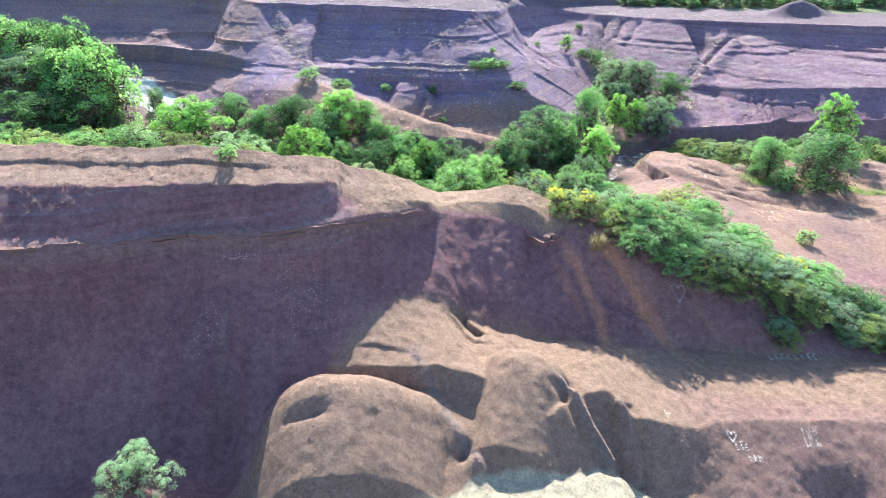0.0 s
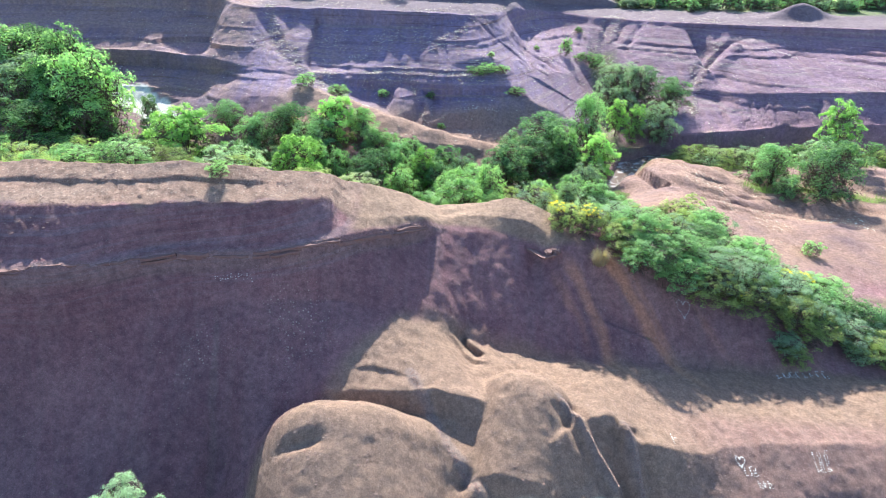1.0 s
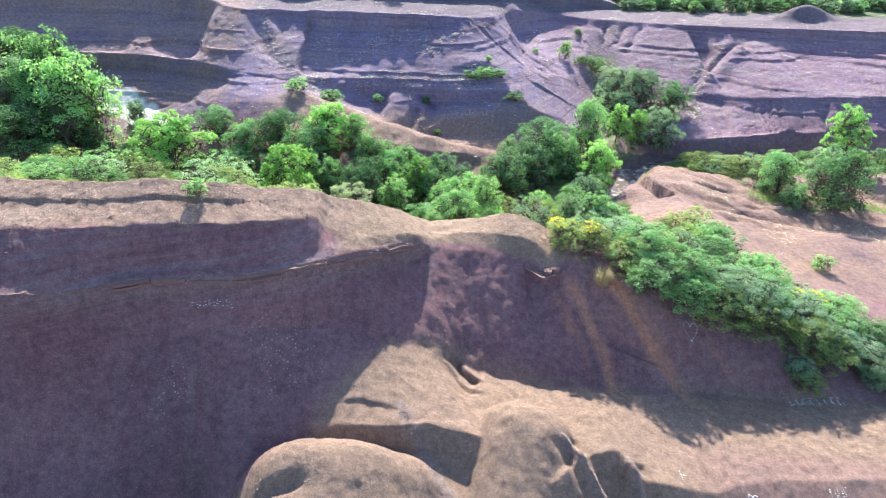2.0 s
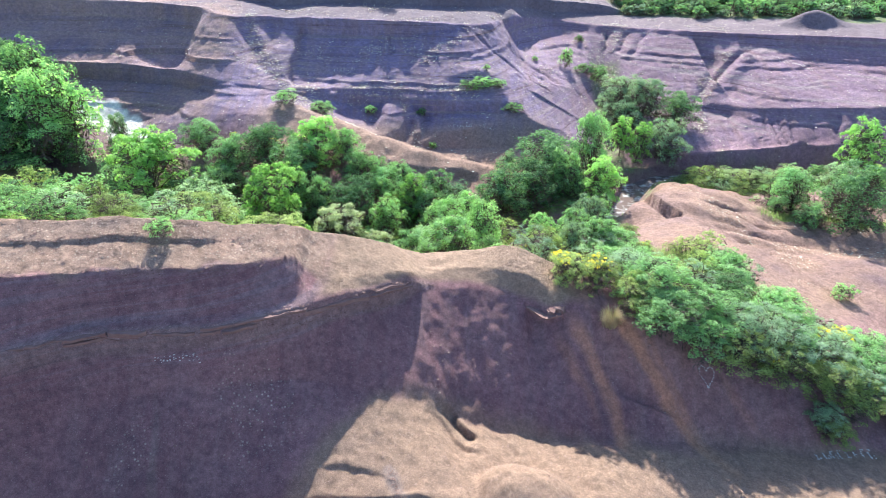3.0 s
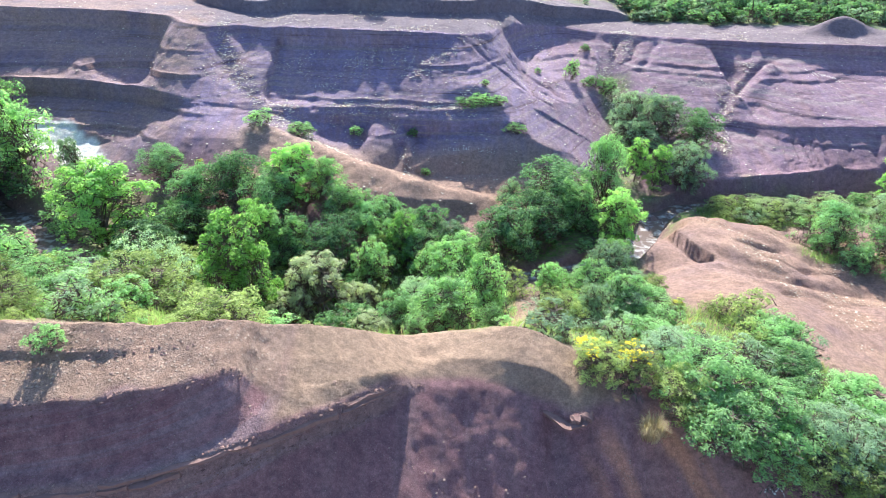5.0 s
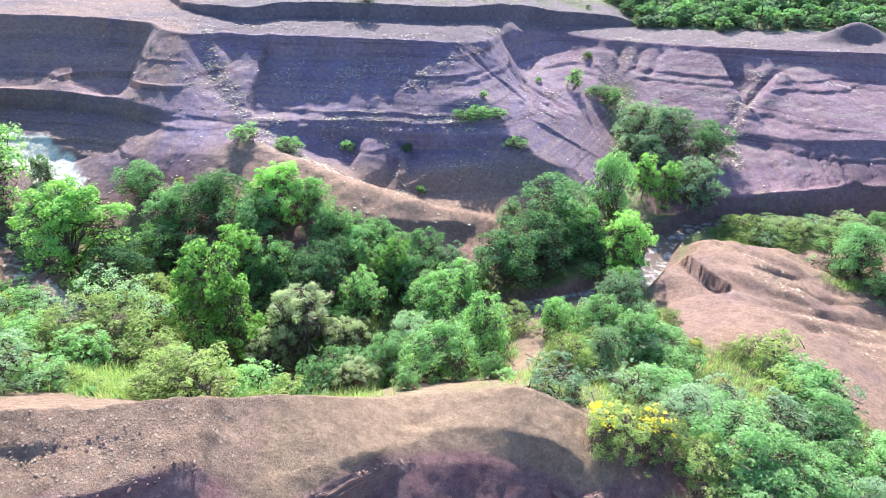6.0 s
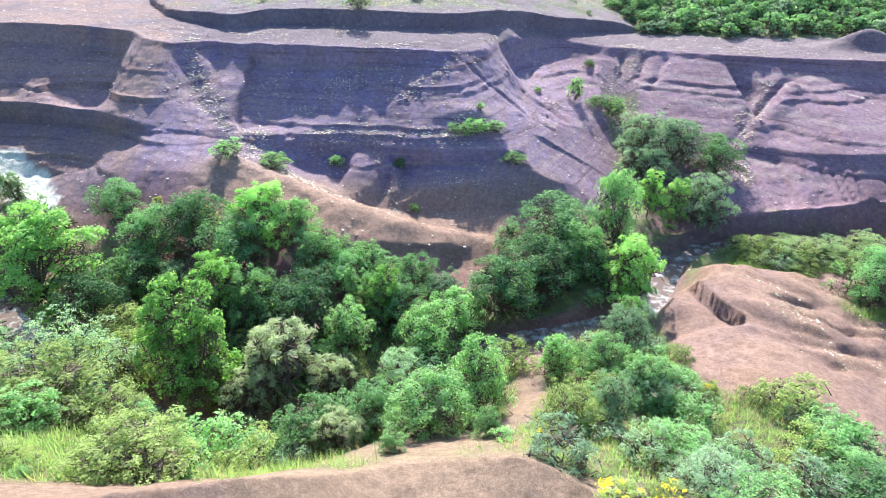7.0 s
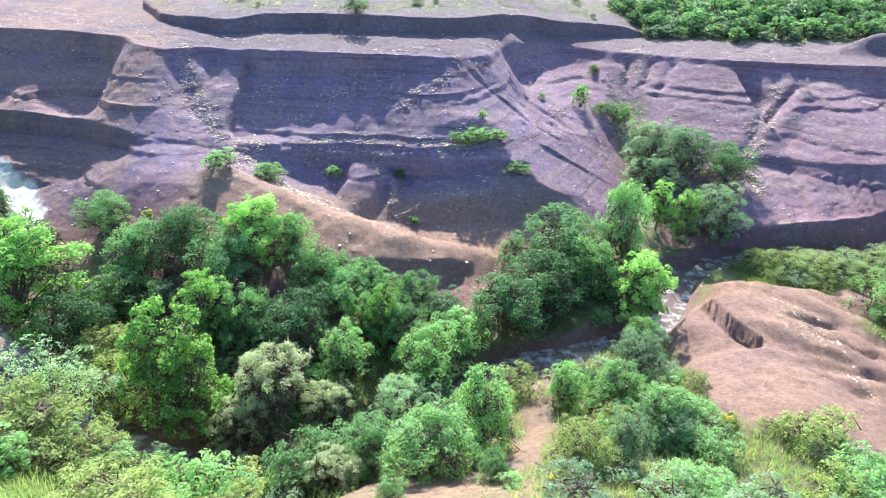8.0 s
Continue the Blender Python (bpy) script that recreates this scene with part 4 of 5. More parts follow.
def makers():
    """Two or three of each kind, built once round the origin."""
    r = lambda s: np.random.default_rng(s)  # noqa: E731
    kinds = {}
    kinds["poplar"] = [make_plant("poplar_tree", s, "bright", "tree", crown_lobes(r(s), 20, 0.27, 0.14, 0.88, 0.135, 0.35), 14000, 0.0098, 0.6, 0.5, 0.02,
                                  "fresh light-green young poplar beside the stream") for s in (1, 2, 3)]
    kinds["dark"] = [make_plant("shrub", s, "dark", "shrub", crown_lobes(r(s), 16, 0.34, 0.06, 0.78, 0.20, 0.4), 9500, 0.0122, 0.55, 0.6, 0.03,
                                "dense dark-green evergreen shrub on the valley floor") for s in (11, 12, 13)]
    kinds["green"] = [make_plant("bush", s, "green", "bush", crown_lobes(r(s), 18, 0.35, 0.06, 0.78, 0.18, 0.35), 9500, 0.012, 0.55, 0.55, 0.025,
                                 "leafy mid-green bush with rounded clumps") for s in (21, 22, 23)]
    kinds["grey"] = [make_plant("willow_bush", s, "grey", "bush", crown_lobes(r(s), 18, 0.36, 0.06, 0.80, 0.17, 0.35), 9500, 0.0153, 0.26, 0.4, 0.022,
                                "airy grey-green narrow-leaved bush") for s in (31, 32)]
    kinds["olive"] = [make_plant("broad_bush", s, "olive", "bush", crown_lobes(r(s), 18, 0.37, 0.06, 0.78, 0.18, 0.35), 9500, 0.0115, 0.5, 0.5, 0.022,
                                 "yellowish olive-green spreading bush") for s in (41, 42)]
    kinds["broom"] = [make_plant("broom_bush", s, "olive", "bush", crown_lobes(r(s), 14, 0.37, 0.06, 0.76, 0.18, 0.4), 8000, 0.016, 0.3, 0.5, 0.02,
                                 "green broom bush in yellow flower", 3) for s in (51, 52)]
    kinds["sparse"] = [make_plant("young_tree", s, "grey", "tree", crown_lobes(r(s), 34, 0.40, 0.25, 0.92, 0.11, 0.5), 7000, 0.009, 0.4, 0.2, 0.022,
                                  "thin grey-leaved young tree with dark bare branches") for s in (35,)]
    kinds["reed"] = [make_plant("feathery_bush", s, "reed", "bush", crown_lobes(r(s), 22, 0.36, 0.06, 0.82, 0.15, 0.35), 11000, 0.026, 0.12, 0.3, 0.02,
                                 "pale feathery slim-leaved bush by the stream") for s in (61, 62)]
    kinds["hummock"] = [make_plant("grass_hummock", s, "grass", "grass clump", crown_lobes(r(s), 20, 0.40, 0.04, 0.62, 0.17, 0.3), 8000, 0.022, 0.13, 0.3, 0.012,
                                    "pale green hummock of long grass below the cliff") for s in (63, 64)]
    kinds["drytuft"] = [make_reed("dry_tuft", 65, 900, "straw", "dry pale grass tuft on the bare slope", 0.25)]
    kinds["tuft"] = [make_plant("low_bush", s, "green", "bush", crown_lobes(r(s), 12, 0.38, 0.15, 0.75, 0.2), 2000, 0.028, 0.4, 0.5, 0.02,
                                "small low green bush on bare earth") for s in (71, 72)]
    kinds["fill_green"] = [make_plant("underbrush", s, "green", "bush", crown_lobes(r(s), 8, 0.34, 0.06, 0.72, 0.23, 0.5), 1700, 0.022, 0.55, 0.5, 0.02,
                                      "low tangled green underbrush") for s in (81, 82)]
    kinds["fill_grey"] = [make_plant("grey_scrub", s, "grey", "bush", crown_lobes(r(s), 8, 0.34, 0.06, 0.72, 0.23, 0.5), 1700, 0.027, 0.25, 0.4, 0.02,
                                     "low grey-green scrub on the valley floor") for s in (83, 84)]
    kinds["fill_olive"] = [make_plant("olive_scrub", s, "olive", "bush", crown_lobes(r(s), 8, 0.34, 0.06, 0.72, 0.23, 0.5), 1700, 0.022, 0.5, 0.45, 0.02,
                                      "low yellow-green scrub on the valley floor") for s in (85,)]
    kinds["fill_dark"] = [make_plant("dark_scrub", s, "dark", "bush", crown_lobes(r(s), 8, 0.34, 0.06, 0.72, 0.23, 0.5), 1700, 0.022, 0.55, 0.6, 0.02,
                                     "low dark-green scrub on the valley floor") for s in (87,)]
    kinds["far"] = [make_plant("far_bush", s, k, "bush", crown_lobes(r(s), 7, 0.34, 0.08, 0.72, 0.24, 0.5), 600, 0.05, 0.6, 0.55, 0.02,
                               "rounded green bush on the far hillside") for s, k in ((91, "dark"), (92, "dark"), (93, "grey"))]
    return kinds


PLANT = makers()
USED = set()


def plant(kind, x, y, tall, wide, rng, sink=0.05):
    """Sets one plant on the ground."""
    made = PLANT[kind][int(rng.integers(len(PLANT[kind])))]
    s = wide / 0.95 if kind != "poplar" else wide / 0.72
    m = pose(x, y, float(land(x, y)) - sink, 0, 0, float(rng.random() * 360)) @ Matrix.Diagonal((s, s, tall, 1))
    if made.name not in USED:
        USED.add(made.name)
        made.matrix_basis = m
        return made
    return copy_thing(made, m @ Matrix.Diagonal((*(1 / v for v in made.scale), 1)))


# kind by kind: x, y, height, width
POPLAR = ((-21.6, 51.8, 6.2, 6.0), (-9.3, 54.7, 4.2, 3.9), (-10.5, 43.3, 6.5, 4.2), (13.3, 52.2, 4.5, 3.5), (-1.5, 49.2, 3.7, 2.2), (17.2, 61.5, 3.4, 2.1), (18.6, 60.6, 3.4, 2.5), (-11.0, 49.7, 4.3, 2.9), (36.5, 56.5, 4.9, 3.7),)
GREEN = ((-33.4, 60.6, 8.2, 7.6), (-7.2, 54.5, 3.1, 2.8), (-16.6, 52.8, 3.3, 4.1), (-8.9, 49.6, 3.6, 3.6), (-3.3, 46.7, 3.5, 3.2), (3.0, 39.9, 3.9, 3.0), (-2.8, 50.5, 2.9, 2.6), (11.0, 54.2, 3.6, 3.2), (1.0, 37.8, 3.2, 3.6), (-5.6, 52.7, 3.0, 3.7), (-2.5, 52.6, 3.0, 3.7), (0.2, 51.6, 2.9, 3.6), (2.2, 48.6, 2.8, 3.4), (-3.7, 38.1, 2.6, 3.5), (0.7, 46.5, 4.1, 3.8), (9.0, 41.9, 2.6, 2.8), (7.0, 42.8, 2.4, 2.1), (10.2, 40.0, 2.5, 3.0), (-37.2, 65.0, 8.2, 6.9), (-37.9, 62.1, 6.8, 5.0), (-14.0, 33.5, 1.4, 2.4), (-16.2, 35.6, 1.7, 2.6), (-17.4, 33.5, 2.0, 2.6), (3.2, 36.1, 1.2, 1.2),)
GREEN += ((-0.2, 35.0, 0.9, 1.1), (12.4, 48.3, 2.6, 1.9), (-24.4, 33.5, 1.8, 2.3), (-21.2, 34.6, 1.7, 2.6), (-45.5, 68.3, 6.7, 9.0), (-38.4, 63.0, 6.1, 7.5), (-38.6, 58.1, 4.5, 7.8),)
DARK = ((-20.5, 59.2, 2.5, 3.8), (-13.7, 55.1, 3.7, 4.4), (-16.5, 55.1, 3.4, 4.2), (-18.4, 49.6, 3.2, 3.9), (-6.0, 48.7, 3.7, 4.4), (7.8, 53.2, 3.8, 4.8), (5.4, 50.6, 3.9, 4.8), (9.8, 57.2, 3.8, 6.0), (13.5, 57.6, 5.7, 3.4), (-10.9, 53.1, 3.8, 4.2), (27.9, 51.1, 3.5, 4.0), (27.0, 50.9, 1.2, 1.7), (28.2, 48.1, 1.7, 2.1), (31.1, 47.8, 4.4, 5.3), (23.9, 66.3, 2.9, 4.3), (-1.2, 38.7, 2.3, 2.5), (-3.9, 52.0, 2.6, 3.3), (-0.9, 49.2, 2.8, 3.4), (-43.1, 69.8, 5.2, 6.7), (-35.2, 61.2, 3.9, 5.9),)
GREY = ((1.9, 50.4, 2.6, 2.9), (-13.6, 50.9, 3.1, 2.1), (-0.1, 43.8, 3.3, 3.6), (18.9, 69.9, 3.9, 4.9), (20.5, 67.2, 4.2, 5.2), (18.6, 66.9, 2.8, 4.2), (21.2, 60.8, 3.9, 4.3), (10.7, 44.1, 3.1, 3.1), (6.4, 57.1, 2.2, 1.8), (32.3, 52.2, 3.1, 3.1), (-10.8, 15.0, 1.7, 2.2), (8.1, 37.8, 2.4, 1.8), (-28.5, 60.9, 3.4, 2.3), (-43.3, 63.4, 6.4, 9.2),)
HEDGE_GREEN = ((20.6, 29.6, 1.5, 3.2), (22.2, 28.8, 1.6, 3.4), (21.4, 30.6, 1.3, 2.8), (24.2, 28.4, 1.5, 3.2), (26.2, 27.9, 1.4, 3.0), (11.0, 40.1, 1.6, 3.6), (10.2, 35.5, 1.3, 3.0), (10.7, 31.1, 2.0, 3.8), (10.6, 29.4, 1.9, 3.5), (17.1, 31.7, 1.8, 3.5), (16.8, 30.1, 1.6, 3.2), (16.3, 36.1, 1.5, 3.2), (15.8, 33.8, 1.4, 2.8), (12.6, 30.3, 1.9, 3.4), (12.6, 29.0, 1.8, 3.1),)
SPARSE = ((-13.2, 39.6, 4.7, 4.4),)
HEDGE_GREY = ((20.9, 27.8, 1.5, 3.0), (22.4, 27.1, 1.4, 2.8), (23.4, 27.5, 1.5, 3.0), (25.2, 26.9, 1.3, 2.8), (21.6, 26.6, 1.0, 1.8), (23.9, 26.2, 1.0, 2.0), (14.1, 29.6, 1.7, 3.0), (14.2, 28.7, 1.6, 2.8), (16.1, 29.5, 1.8, 3.2), (16.1, 28.5, 1.6, 3.0), (18.4, 29.2, 1.8, 3.6), (18.4, 28.2, 1.7, 3.4), (19.4, 28.3, 1.6, 3.0), (19.4, 27.5, 1.4, 2.8), (9.9, 32.6, 1.6, 2.9), (9.6, 30.3, 1.4, 2.6), (17.7, 26.6, 1.0, 1.7), (18.0, 26.1, 1.0, 1.6),)
OLIVE = ((-15.9, 48.2, 2.4, 3.1), (-14.3, 44.7, 3.5, 3.2), (-12.9, 36.9, 2.1, 4.7), (-10.5, 36.8, 1.7, 3.3), (-7.2, 32.3, 1.7, 3.8), (6.3, 37.2, 1.9, 2.3), (-16.0, 33.5, 2.2, 2.4), (-3.1, 49.5, 2.2, 2.2), (-13.6, 30.5, 1.4, 2.5), (-23.3, 33.5, 1.5, 3.2), (-18.6, 33.6, 1.5, 2.6), (-19.2, 35.5, 1.6, 2.8),)
BROOM = ((6.5, 31.2, 1.4, 2.1), (7.9, 31.3, 1.3, 2.2), (-14.0, 57.4, 0.8, 1.9), (-17.6, 59.3, 0.7, 0.7), (13.5, 40.6, 0.7, 0.8), (5.1, 35.3, 0.8, 0.8), (18.2, 29.8, 1.5, 1.8), (15.5, 28.4, 1.1, 1.1), (20.6, 31.1, 1.0, 1.9),)
REED = ((-6.5, 44.4, 3.7, 4.3), (-3.6, 43.7, 2.5, 2.5), (-7.5, 42.6, 2.5, 2.8), (-2.5, 37.6, 2.0, 2.3),)
TUFT = ((-13.5, 62.9, 1.2, 2.1), (-10.4, 63.4, 1.2, 2.3), (3.5, 66.4, 0.9, 1.8), (4.8, 66.8, 1.0, 1.8), (6.1, 67.0, 0.8, 1.5), (5.1, 68.6, 0.6, 0.7), (14.3, 76.4, 2.1, 1.4), (17.9, 75.9, 1.8, 2.1), (16.4, 76.0, 1.1, 1.9), (16.9, 83.2, 0.8, 1.0), (11.0, 77.2, 0.6, 0.7), (7.4, 64.2, 0.8, 1.7), (-1.2, 65.0, 0.8, 0.9), (-6.1, 65.1, 0.8, 1.1), (-5.4, 81.1, 1.4, 2.2), (-0.0, 61.0, 0.6, 0.5), (3.6, 35.2, 0.5, 0.8), (-0.2, 61.2, 0.5, 0.6), (24.5, 37.2, 1.0, 1.2), (-10.0, 27.2, 0.8, 0.9), (-15.2, 28.6, 1.1, 1.6), (-14.2, 29.0, 0.7, 1.1), (-17.2, 28.8, 0.9, 1.5))
DRYTUFT = ((8.2, 29.1, 1.4, 1.0),)
HUMMOCK = ((23.2, 57.6, 1.3, 3.6), (25.4, 56.8, 1.5, 4.2), (28.2, 56.6, 1.4, 4.4), (31.2, 56.8, 1.3, 4.0), (34.5, 57, 1.3, 4.2), (26.8, 58.3, 1.2, 4.0), (30, 58.4, 1.2, 4.0))
rng = np.random.default_rng(5)
for kind, places in (("poplar", POPLAR), ("dark", DARK), ("green", GREEN), ("grey", GREY), ("green", HEDGE_GREEN), ("grey", HEDGE_GREY[::2]), ("olive", HEDGE_GREY[1::2]), ("olive", OLIVE), ("broom", BROOM), ("sparse", SPARSE), ("reed", REED), ("hummock", HUMMOCK), ("tuft", TUFT), ("drytuft", DRYTUFT)):
    for x, y, tall, wide in places:
        plant(kind, x, y, tall * 1.08, wide * 1.08, rng)


def scatter(count, box, size, kinds, rng, group):
    """Underbrush where grass grows inside a box."""
    at = np.stack([rng.uniform(*box[:2], count * 12), rng.uniform(*box[2:], count * 12)], 1)
    at = at[masks(at[:, 0], at[:, 1], None)["grass"] > 0.45][:count]
    for x, y in at.tolist():
        w = size[0] + (size[1] - size[0]) * rng.random() ** 1.6
        tagged(plant(kinds[int(rng.integers(len(kinds)))], x, y, w * (0.55 + 0.35 * rng.random()), w, rng), group=group)


FILL = ("fill_green", "fill_green", "fill_green", "fill_dark", "fill_olive", "fill_grey")
scatter(85, (-28, 4, 36, 54.5), (1.5, 3.2), FILL, rng, "underbrush of the valley")
scatter(60, (4, 17.5, 33.5, 47), (0.9, 2.6), ("fill_green", "fill_grey", "fill_olive", "fill_grey"), rng, "underbrush of the valley")
scatter(14, (8, 20, 29.5, 34), (0.9, 1.8), ("fill_grey", "fill_green"), rng, "underbrush of the ridge")
scatter(16, (-19, -8, 32, 36), (0.6, 1.4), ("fill_olive", "fill_green"), rng, "underbrush of the ridge")
scatter(44, (-21, -4, 31.5, 40), (1.0, 2.2), ("fill_green", "fill_olive", "fill_green"), rng, "underbrush of the ridge")
scatter(30, (-22, -9, 28.6, 33), (0.4, 1.2), ("fill_olive", "fill_green", "fill_grey"), rng, "underbrush of the ridge")
scatter(60, (-36, -9, 29.5, 43), (0.9, 2.4), ("fill_olive", "fill_green", "fill_grey", "fill_green"), rng, "underbrush of the ridge")
scatter(24, (4, 16, 51, 60), (1.2, 2.6), ("fill_dark", "fill_green"), rng, "underbrush of the valley")
scatter(46, (22, 42, 54.5, 59.5), (0.8, 2.2), ("fill_grey", "fill_grey", "fill_olive", "fill_green"), rng, "scrub below the cliff")
scatter(14, (-40, -24, 54, 64), (2.0, 4.0), ("fill_green", "fill_dark"), rng, "underbrush of the valley")
scatter(300, (22, 62, 86, 106), (0.9, 2.9), ("far",), rng, "far scrub on the hill")
scatter(70, (20, 90, 104, 130), (1.5, 3.8), ("far",), rng, "far scrub on the hill")
scatter(22, (-30, 20, 84, 100), (0.6, 1.5), ("fill_olive", "fill_green"), rng, "scrub on the plateau")


# ---- rock ledges, stones and grass ----
def slab_run(name, label, line, dress, rng, reach, thick, span, over=0.25, gaps=0.15):
    """A ledge of broken rock slabs in thin layers along a line (x -> y, z), each slab a piece of its own."""
    root = tagged(new(name), label, "rock ledge", kind="structure")
    for layer in range(2):
        x = span[0] + rng.random()
        while x < span[1]:
            length = rng.uniform(0.5, 1.2) + 2.2 * rng.random() ** 3
            if rng.random() < gaps:
                x += length
                continue
            count = max(4, int(length / 0.24))
            xs = np.linspace(x, min(x + length, span[1]), count)
            ys, zs = line(xs)
            out, high = over * rng.uniform(0.2, 1.2) * (1 if layer else 0.7), thick * rng.uniform(0.6, 1.2)
            drop = 0.8 * thick * layer
            verts, faces, bite = [], [], 0.0
            for k, (px, py, pz) in enumerate(zip(xs, ys, zs)):
                bite = 0.5 * bite + 0.3 * over * rng.normal()
                f = max(0.0, out + bite) * (0.45 if k in (0, count - 1) else 1)
                j, pz = 0.10 * high * rng.normal(), pz - drop + 0.012 * rng.normal()
                for dy, dz in ((reach, -0.15), (0.1 - f * 0.3, -0.01), (-f, -0.15 * high + j), (-f * 0.9, -high * 0.75 + j), (-f * 0.3, -high + j), (reach, -high)):
                    verts.append((px + 0.02 * rng.normal(), py + dy + 0.02 * rng.normal(), pz + dz))
            for k in range(count - 1):
                for c in range(6):
                    a, b = k * 6 + c, k * 6 + (c + 1) % 6
                    faces.append((a, a + 6, b + 6, b))
            faces += [tuple(range(6))[::-1], tuple(range(len(verts) - 6, len(verts)))]
            part("slab", mesh_of("slab", verts, faces), dress, root)
            x += length * rng.uniform(0.97, 1.1)
    return root


rng = np.random.default_rng(9)
slab_run("rock_ledge", "undercut band of grey-brown rock across the slope", lambda x: (near_lines(x)[5][0], land(x, near_lines(x)[5][0] + 0.15) - 0.03), BED_STONE, rng, 0.5, 0.20, (-21, 0.2), 0.13, 0.4)
slab_run("rock_ledge", "flat rock slab jutting from the slope", lambda x: (near_lines(x)[5][0], land(x, near_lines(x)[5][0] + 0.12) + 0.02), BED_STONE, rng, 0.5, 0.26, (4.4, 6.2), 0.34, 0.0)


def stones_at(name, label, points, sizes, dress, rng, kind="", category="stones"):
    """Small angular stones lying on the ground, in one mesh."""
    base = np.array([(1, 0, 0), (0, 1, 0), (-1, 0, 0), (0, -1, 0), (0, 0, 0.7), (0, 0, -0.7)], float)
    tri = np.array([(0, 1, 4), (1, 2, 4), (2, 3, 4), (3, 0, 4), (1, 0, 5), (2, 1, 5), (3, 2, 5), (0, 3, 5)])
    n = len(points)
    a = rng.random(n) * 2 * math.pi
    v = base[None] * (0.65 + 0.7 * rng.random((n, 6, 1))) * np.asarray(sizes)[:, None, None]
    v[..., 1] *= 0.75
    v[..., 2] *= 0.42
    c, s = np.cos(a)[:, None], np.sin(a)[:, None]
    v = np.stack([v[..., 0] * c - v[..., 1] * s, v[..., 0] * s + v[..., 1] * c, v[..., 2]], -1)
    p = np.asarray(points, float)
    z = land(p[:, 0], p[:, 1]) + 0.25 * np.asarray(sizes)
    v += np.concatenate([p, z[:, None]], 1)[:, None]
    f = (np.arange(n)[:, None, None] * 6 + tri[None]).reshape(-1, 3)
    me = mesh_of(name, v.reshape(-1, 3), f)
    me.materials.append(dress)
    return tagged(new(name, me), label, category, kind=kind)


def strewn(count, box, rng, least=0.3, cover="gravel"):
    """Places inside a box where the ground is gravelly."""
    p = np.stack([rng.uniform(box[0], box[1], count), rng.uniform(box[2], box[3], count)], 1)
    return p[masks(p[:, 0], p[:, 1], None)[cover] > least + 0.5 * rng.random(count)]


for box, count, low, high, dress in (((-20, 34, 60, 88), 45000, 0.05, 0.14, STONE), ((-20, 34, 60, 88), 18000, 0.05, 0.16, RED_STONE), ((-16, 8, 17, 30), 9000, 0.02, 0.06, RED_STONE),
                                     ((14, 32, 36, 54), 5200, 0.03, 0.11, STONE), ((14, 32, 36, 54), 4200, 0.03, 0.10, RED_STONE)):
    at = strewn(count, box, rng, 0.35)
    stones_at("scree", "loose pale scree on the slope" if dress is STONE else "loose reddish scree on the slope", at, low + (high - low) * rng.random(len(at)) ** 3, dress, rng, "stuff", "scree")
at = np.stack([rng.uniform(-20, 22, 7000), rng.uniform(15, 29, 7000)], 1)
stones_at("scree", "scattered pebbles on the bare slope", at, 0.012 + 0.05 * rng.random(len(at)) ** 4, RED_STONE, rng, "stuff", "scree")
at = np.stack([rng.uniform(-9, 16, 9000), rng.uniform(15, 24, 9000)], 1)
stones_at("scree", "small clods on the sunlit mounds", at, 0.008 + 0.03 * rng.random(len(at)) ** 3, RED_STONE, rng, "stuff", "scree")
at = np.stack([rng.uniform(-40, 45, 6000), rng.uniform(54, 90, 6000)], 1)
stones_at("scree", "scattered stones on the far slope", at, 0.03 + 0.10 * rng.random(len(at)) ** 4, STONE, rng, "stuff", "scree")

# broken rock along the lip and the riser of the upper block
for line, span in ((7, (-19, -4.9)), (9, (-19, -6.5)), (5, (-6, 0.2))):
    px = rng.uniform(*span, 420)
    at = np.stack([px, near_lines(px)[line][0] + rng.normal(size=420) * 0.10], 1)
    stones_at("rock_rubble", "angular rubble along the rock lip", at, 0.02 + 0.06 * rng.random(420) ** 3, BED_STONE, rng, "stuff", "stones")
# pale stones weathered out of the veins at the hill's foot, and clods on the mound
for a, c, count in (((-1.3, 21.8), (-0.9, 20.9), 110), ((-0.9, 20.9), (0.2, 18.9), 180), ((0.2, 18.9), (1.5, 17.2), 150), ((5.0, 20.9), (7.1, 18.1), 300), ((7.6, 20.2), (8.1, 17.8), 200)):
    f = rng.random(count)[:, None]
    at = np.array(a) + (np.array(c) - np.array(a)) * f + rng.normal(size=(count, 2)) * 0.07
    stones_at("vein", "broken pale stones along a rock vein", at, 0.012 + 0.05 * rng.random(count) ** 2.5, RED_STONE, rng, "stuff", "stones")
at = np.array((-5.0, 17.4)) + rng.normal(size=(260, 2)) * (0.6, 0.45)
stones_at("scree", "loose clods on the rounded mound", at, 0.012 + 0.035 * rng.random(260) ** 2, RED_STONE, rng, "stuff", "scree")


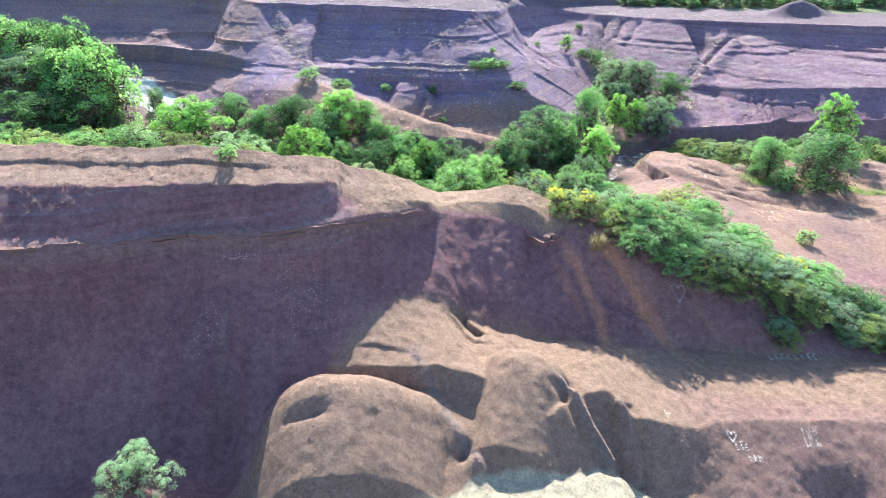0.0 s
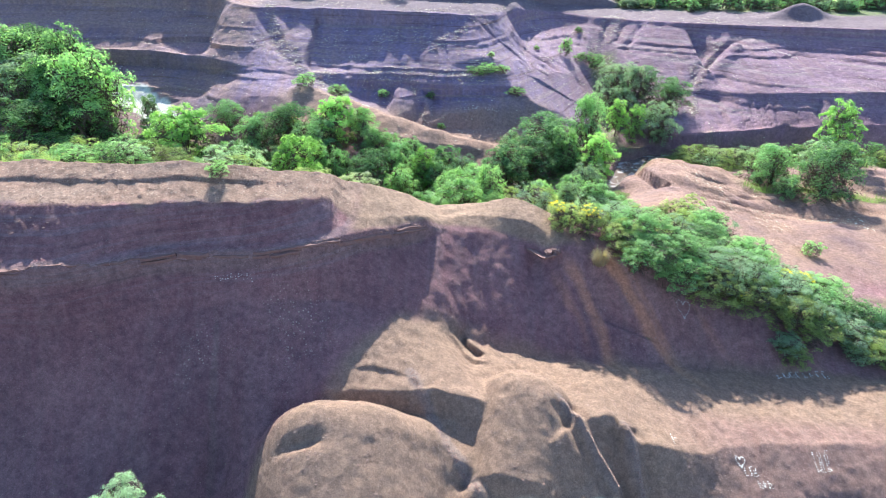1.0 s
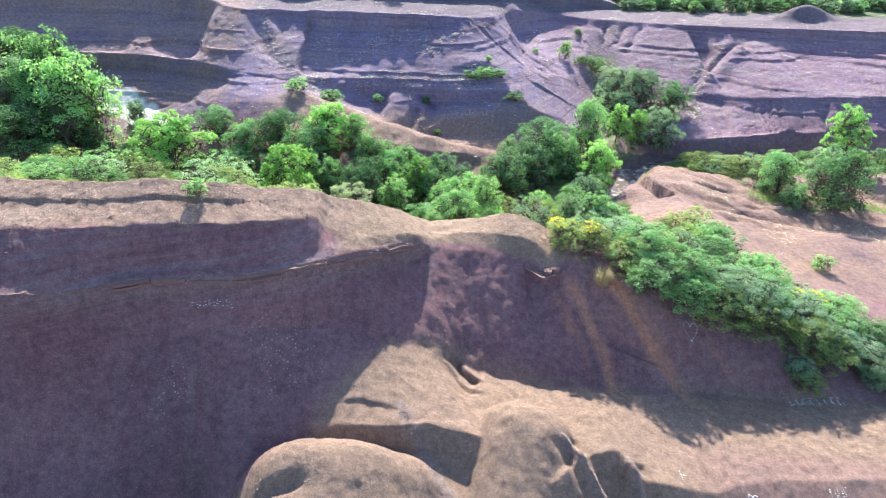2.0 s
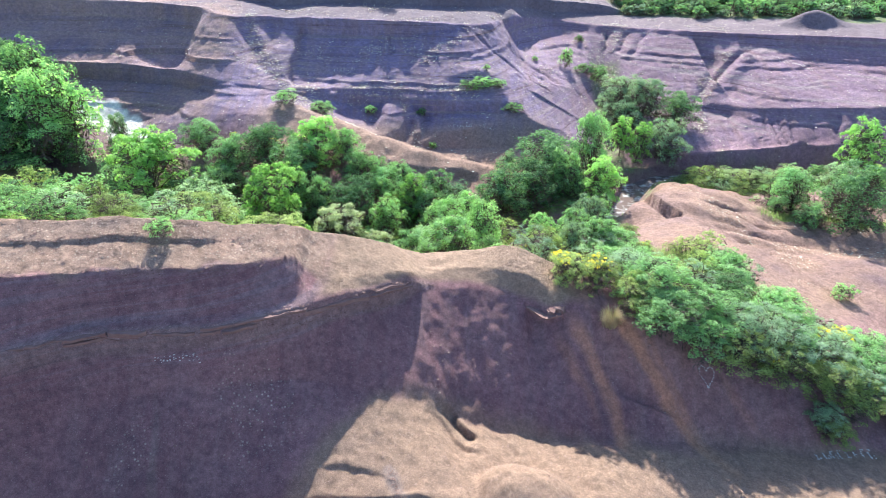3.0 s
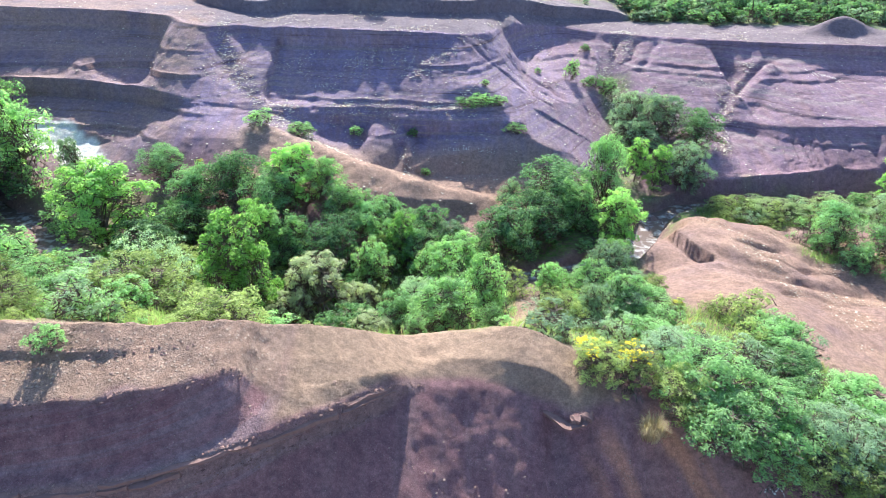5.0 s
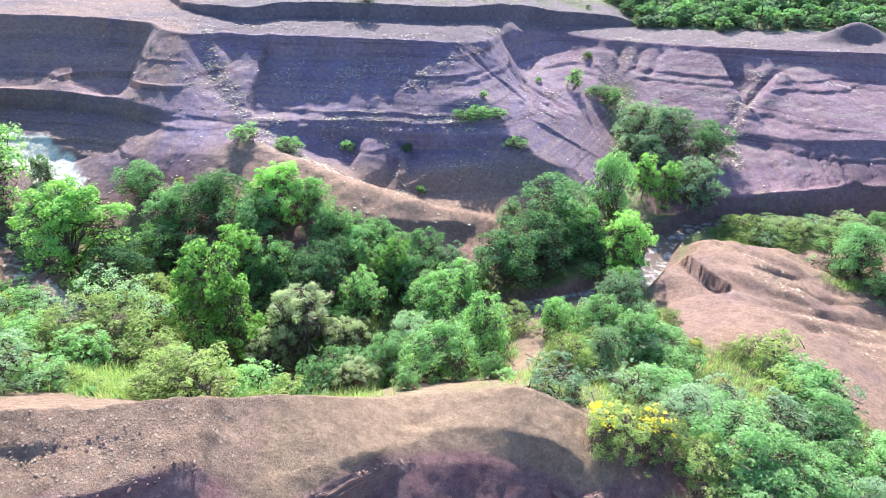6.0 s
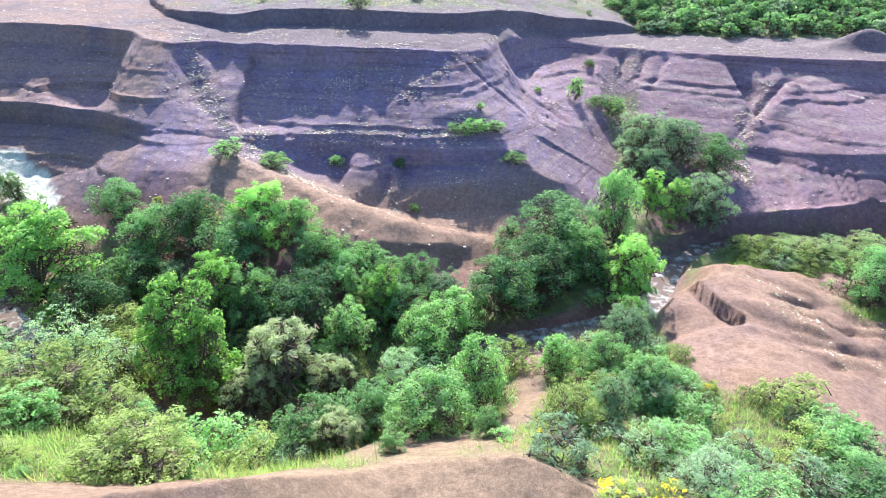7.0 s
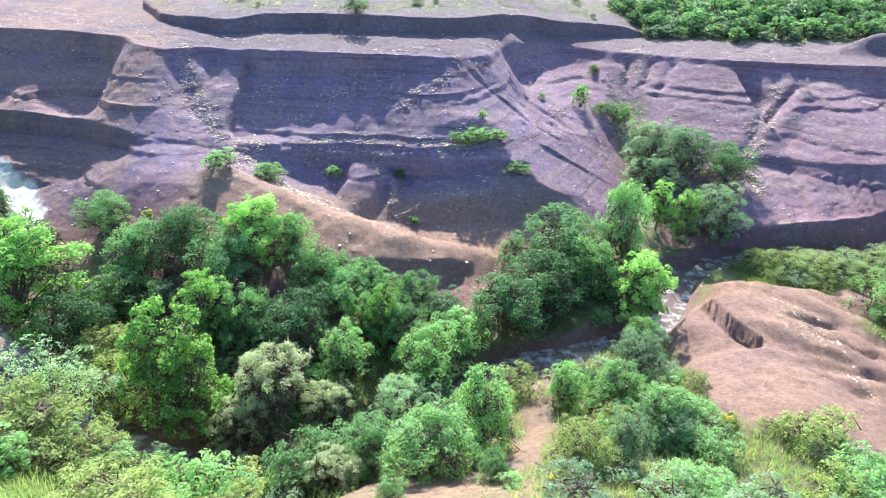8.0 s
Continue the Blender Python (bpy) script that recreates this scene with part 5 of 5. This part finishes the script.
def grass_field(count, box, tall, kind, label, rng, cover="grass"):
    """Tufts of blades over the grassy ground, in one mesh."""
    p = strewn(count, box, rng, 0.25, cover)
    n = len(p) * 4
    p = np.repeat(p, 4, 0) + rng.normal(size=(n, 2)) * 0.10
    z = land(p[:, 0], p[:, 1])
    a, h = rng.random(n) * 2 * math.pi, tall * (0.4 + 0.9 * rng.random(n))
    w = 0.010 + 0.012 * rng.random(n)
    side = np.stack([np.cos(a) * w, np.sin(a) * w, 0 * a], -1)
    root = np.concatenate([p, z[:, None] - 0.02], 1)
    lean = np.concatenate([rng.normal(size=(n, 2)) * 0.4 * h[:, None], h[:, None]], 1)
    v = np.stack([root - side, root + side, root + lean], 1).reshape(-1, 3)
    me = mesh_of("grass", v, np.arange(3 * n).reshape(-1, 3))
    me.materials.append(LEAF[kind])
    tagged(new("grass", me), label, "grass", kind="stuff")


grass_field(15000, (-24, 22, 31, 50), 0.45, "grass", "knee-high green grass between the bushes", rng)
grass_field(3000, (-24, 22, 31, 50), 0.45, "straw", "dry pale grass stalks between the bushes", rng)
grass_field(9000, (-36, -8, 27, 43), 0.4, "grass", "short grass on the hilltop", rng)
grass_field(9000, (21, 44, 46, 60), 0.5, "grass", "tall pale green grass below the cliff", rng)
grass_field(5000, (-40, 45, 60, 100), 0.4, "straw", "thin dry grass on the far plateau", rng)


# ---- messages and rings laid out with small stones; lettering is left as plain bars ----
def stone_bars(points, label, rng, size=0.06, gap=0.08):
    """Stones laid along runs of (x, y)."""
    out = []
    for run in points:
        run = np.array(run, float)
        for a, b in zip(run, run[1:]):
            n = max(2, int(np.hypot(*(b - a)) / gap))
            out += [a + (b - a) * k / n + rng.normal(size=2) * 0.012 for k in range(n)]
    stones_at("stone_writing", label, np.array(out), size * (0.7 + 0.6 * rng.random(len(out))), PALE_STONE, rng, "stuff", "stone writing")


def message(x, y, wide, tall, letters, label, rng, slope=0.0, size=0.05):
    """A row of short stone bars where a word has been laid out."""
    runs, step = [], wide / letters
    for n in range(letters):
        a = x - wide / 2 + n * step
        b, up = a + 0.62 * step, rng.integers(3)
        q = y + slope * (a - x)
        runs.append(((a, q), (a, q + tall)))
        runs.append(((a, q + tall * (0.0, 0.5, 1.0)[up]), (b, q + tall * (0.0, 0.5, 1.0)[up])))
        if rng.random() < 0.6:
            runs.append(((b, q), (b, q + tall * (0.5 + 0.5 * rng.random()))))
    stone_bars(runs, label, rng, size)


def ring(x, y, rx, ry, label, rng, size=0.045):
    """A heart-shaped ring of stones."""
    pts = []
    for k in range(25):
        a = 2 * math.pi * k / 24
        pts.append((x + rx * math.sin(a) ** 3, y + ry * (0.8 * math.cos(a) - 0.35 * math.cos(2 * a) - 0.1 * math.cos(3 * a))))
    stone_bars([pts], label, rng, size)


message(-8.88, 23.93, 1.62, 0.15, 5, "pale stones laid in a row on the shaded slope", rng, 0.136)
message(18.3, 25.26, 2.73, 0.38, 8, "pale stones laid in a row on the shaded slope", rng, 0.055)
message(9.96, 19.73, 0.5, 0.59, 1, "short column of stones on the sunlit spur", rng, 0.12, 0.04)
message(12.91, 18.85, 0.66, 0.33, 3, "stones laid in a row on the sunlit spur", rng, 0.091, 0.04)
message(13.31, 18.4, 0.64, 0.32, 3, "stones laid in a row on the sunlit spur", rng, 0.078, 0.04)
message(16.3, 19.3, 0.91, 0.82, 3, "stones laid in two rows on the sunlit spur", rng, 0.077, 0.04)
message(2.6, 62.8, 2.46, 0.34, 6, "pale stones laid in a row on the far slope", rng, -0.037)
message(5.0, 62.6, 1.46, 0.27, 4, "pale stones laid in a row on the far slope", rng, 0.0)
message(-9.3, 69.5, 1.38, 0.44, 4, "pale stones laid in a row on the far wall", rng, 0.058)
message(38.4, 73.6, 3.17, 0.9, 8, "pale stones laid in a row on the far cliff", rng, -0.416)
message(-5.29, 71.82, 2.74, 0.89, 5, "pale stones laid in a row on the far wall", rng, -0.113)
ring(12.58, 27.93, 0.36, 0.4, "heart-shaped ring of pale stones on the slope", rng)
ring(12.48, 19.37, 0.2, 0.22, "small heart of stones on the sunlit spur", rng, 0.035)
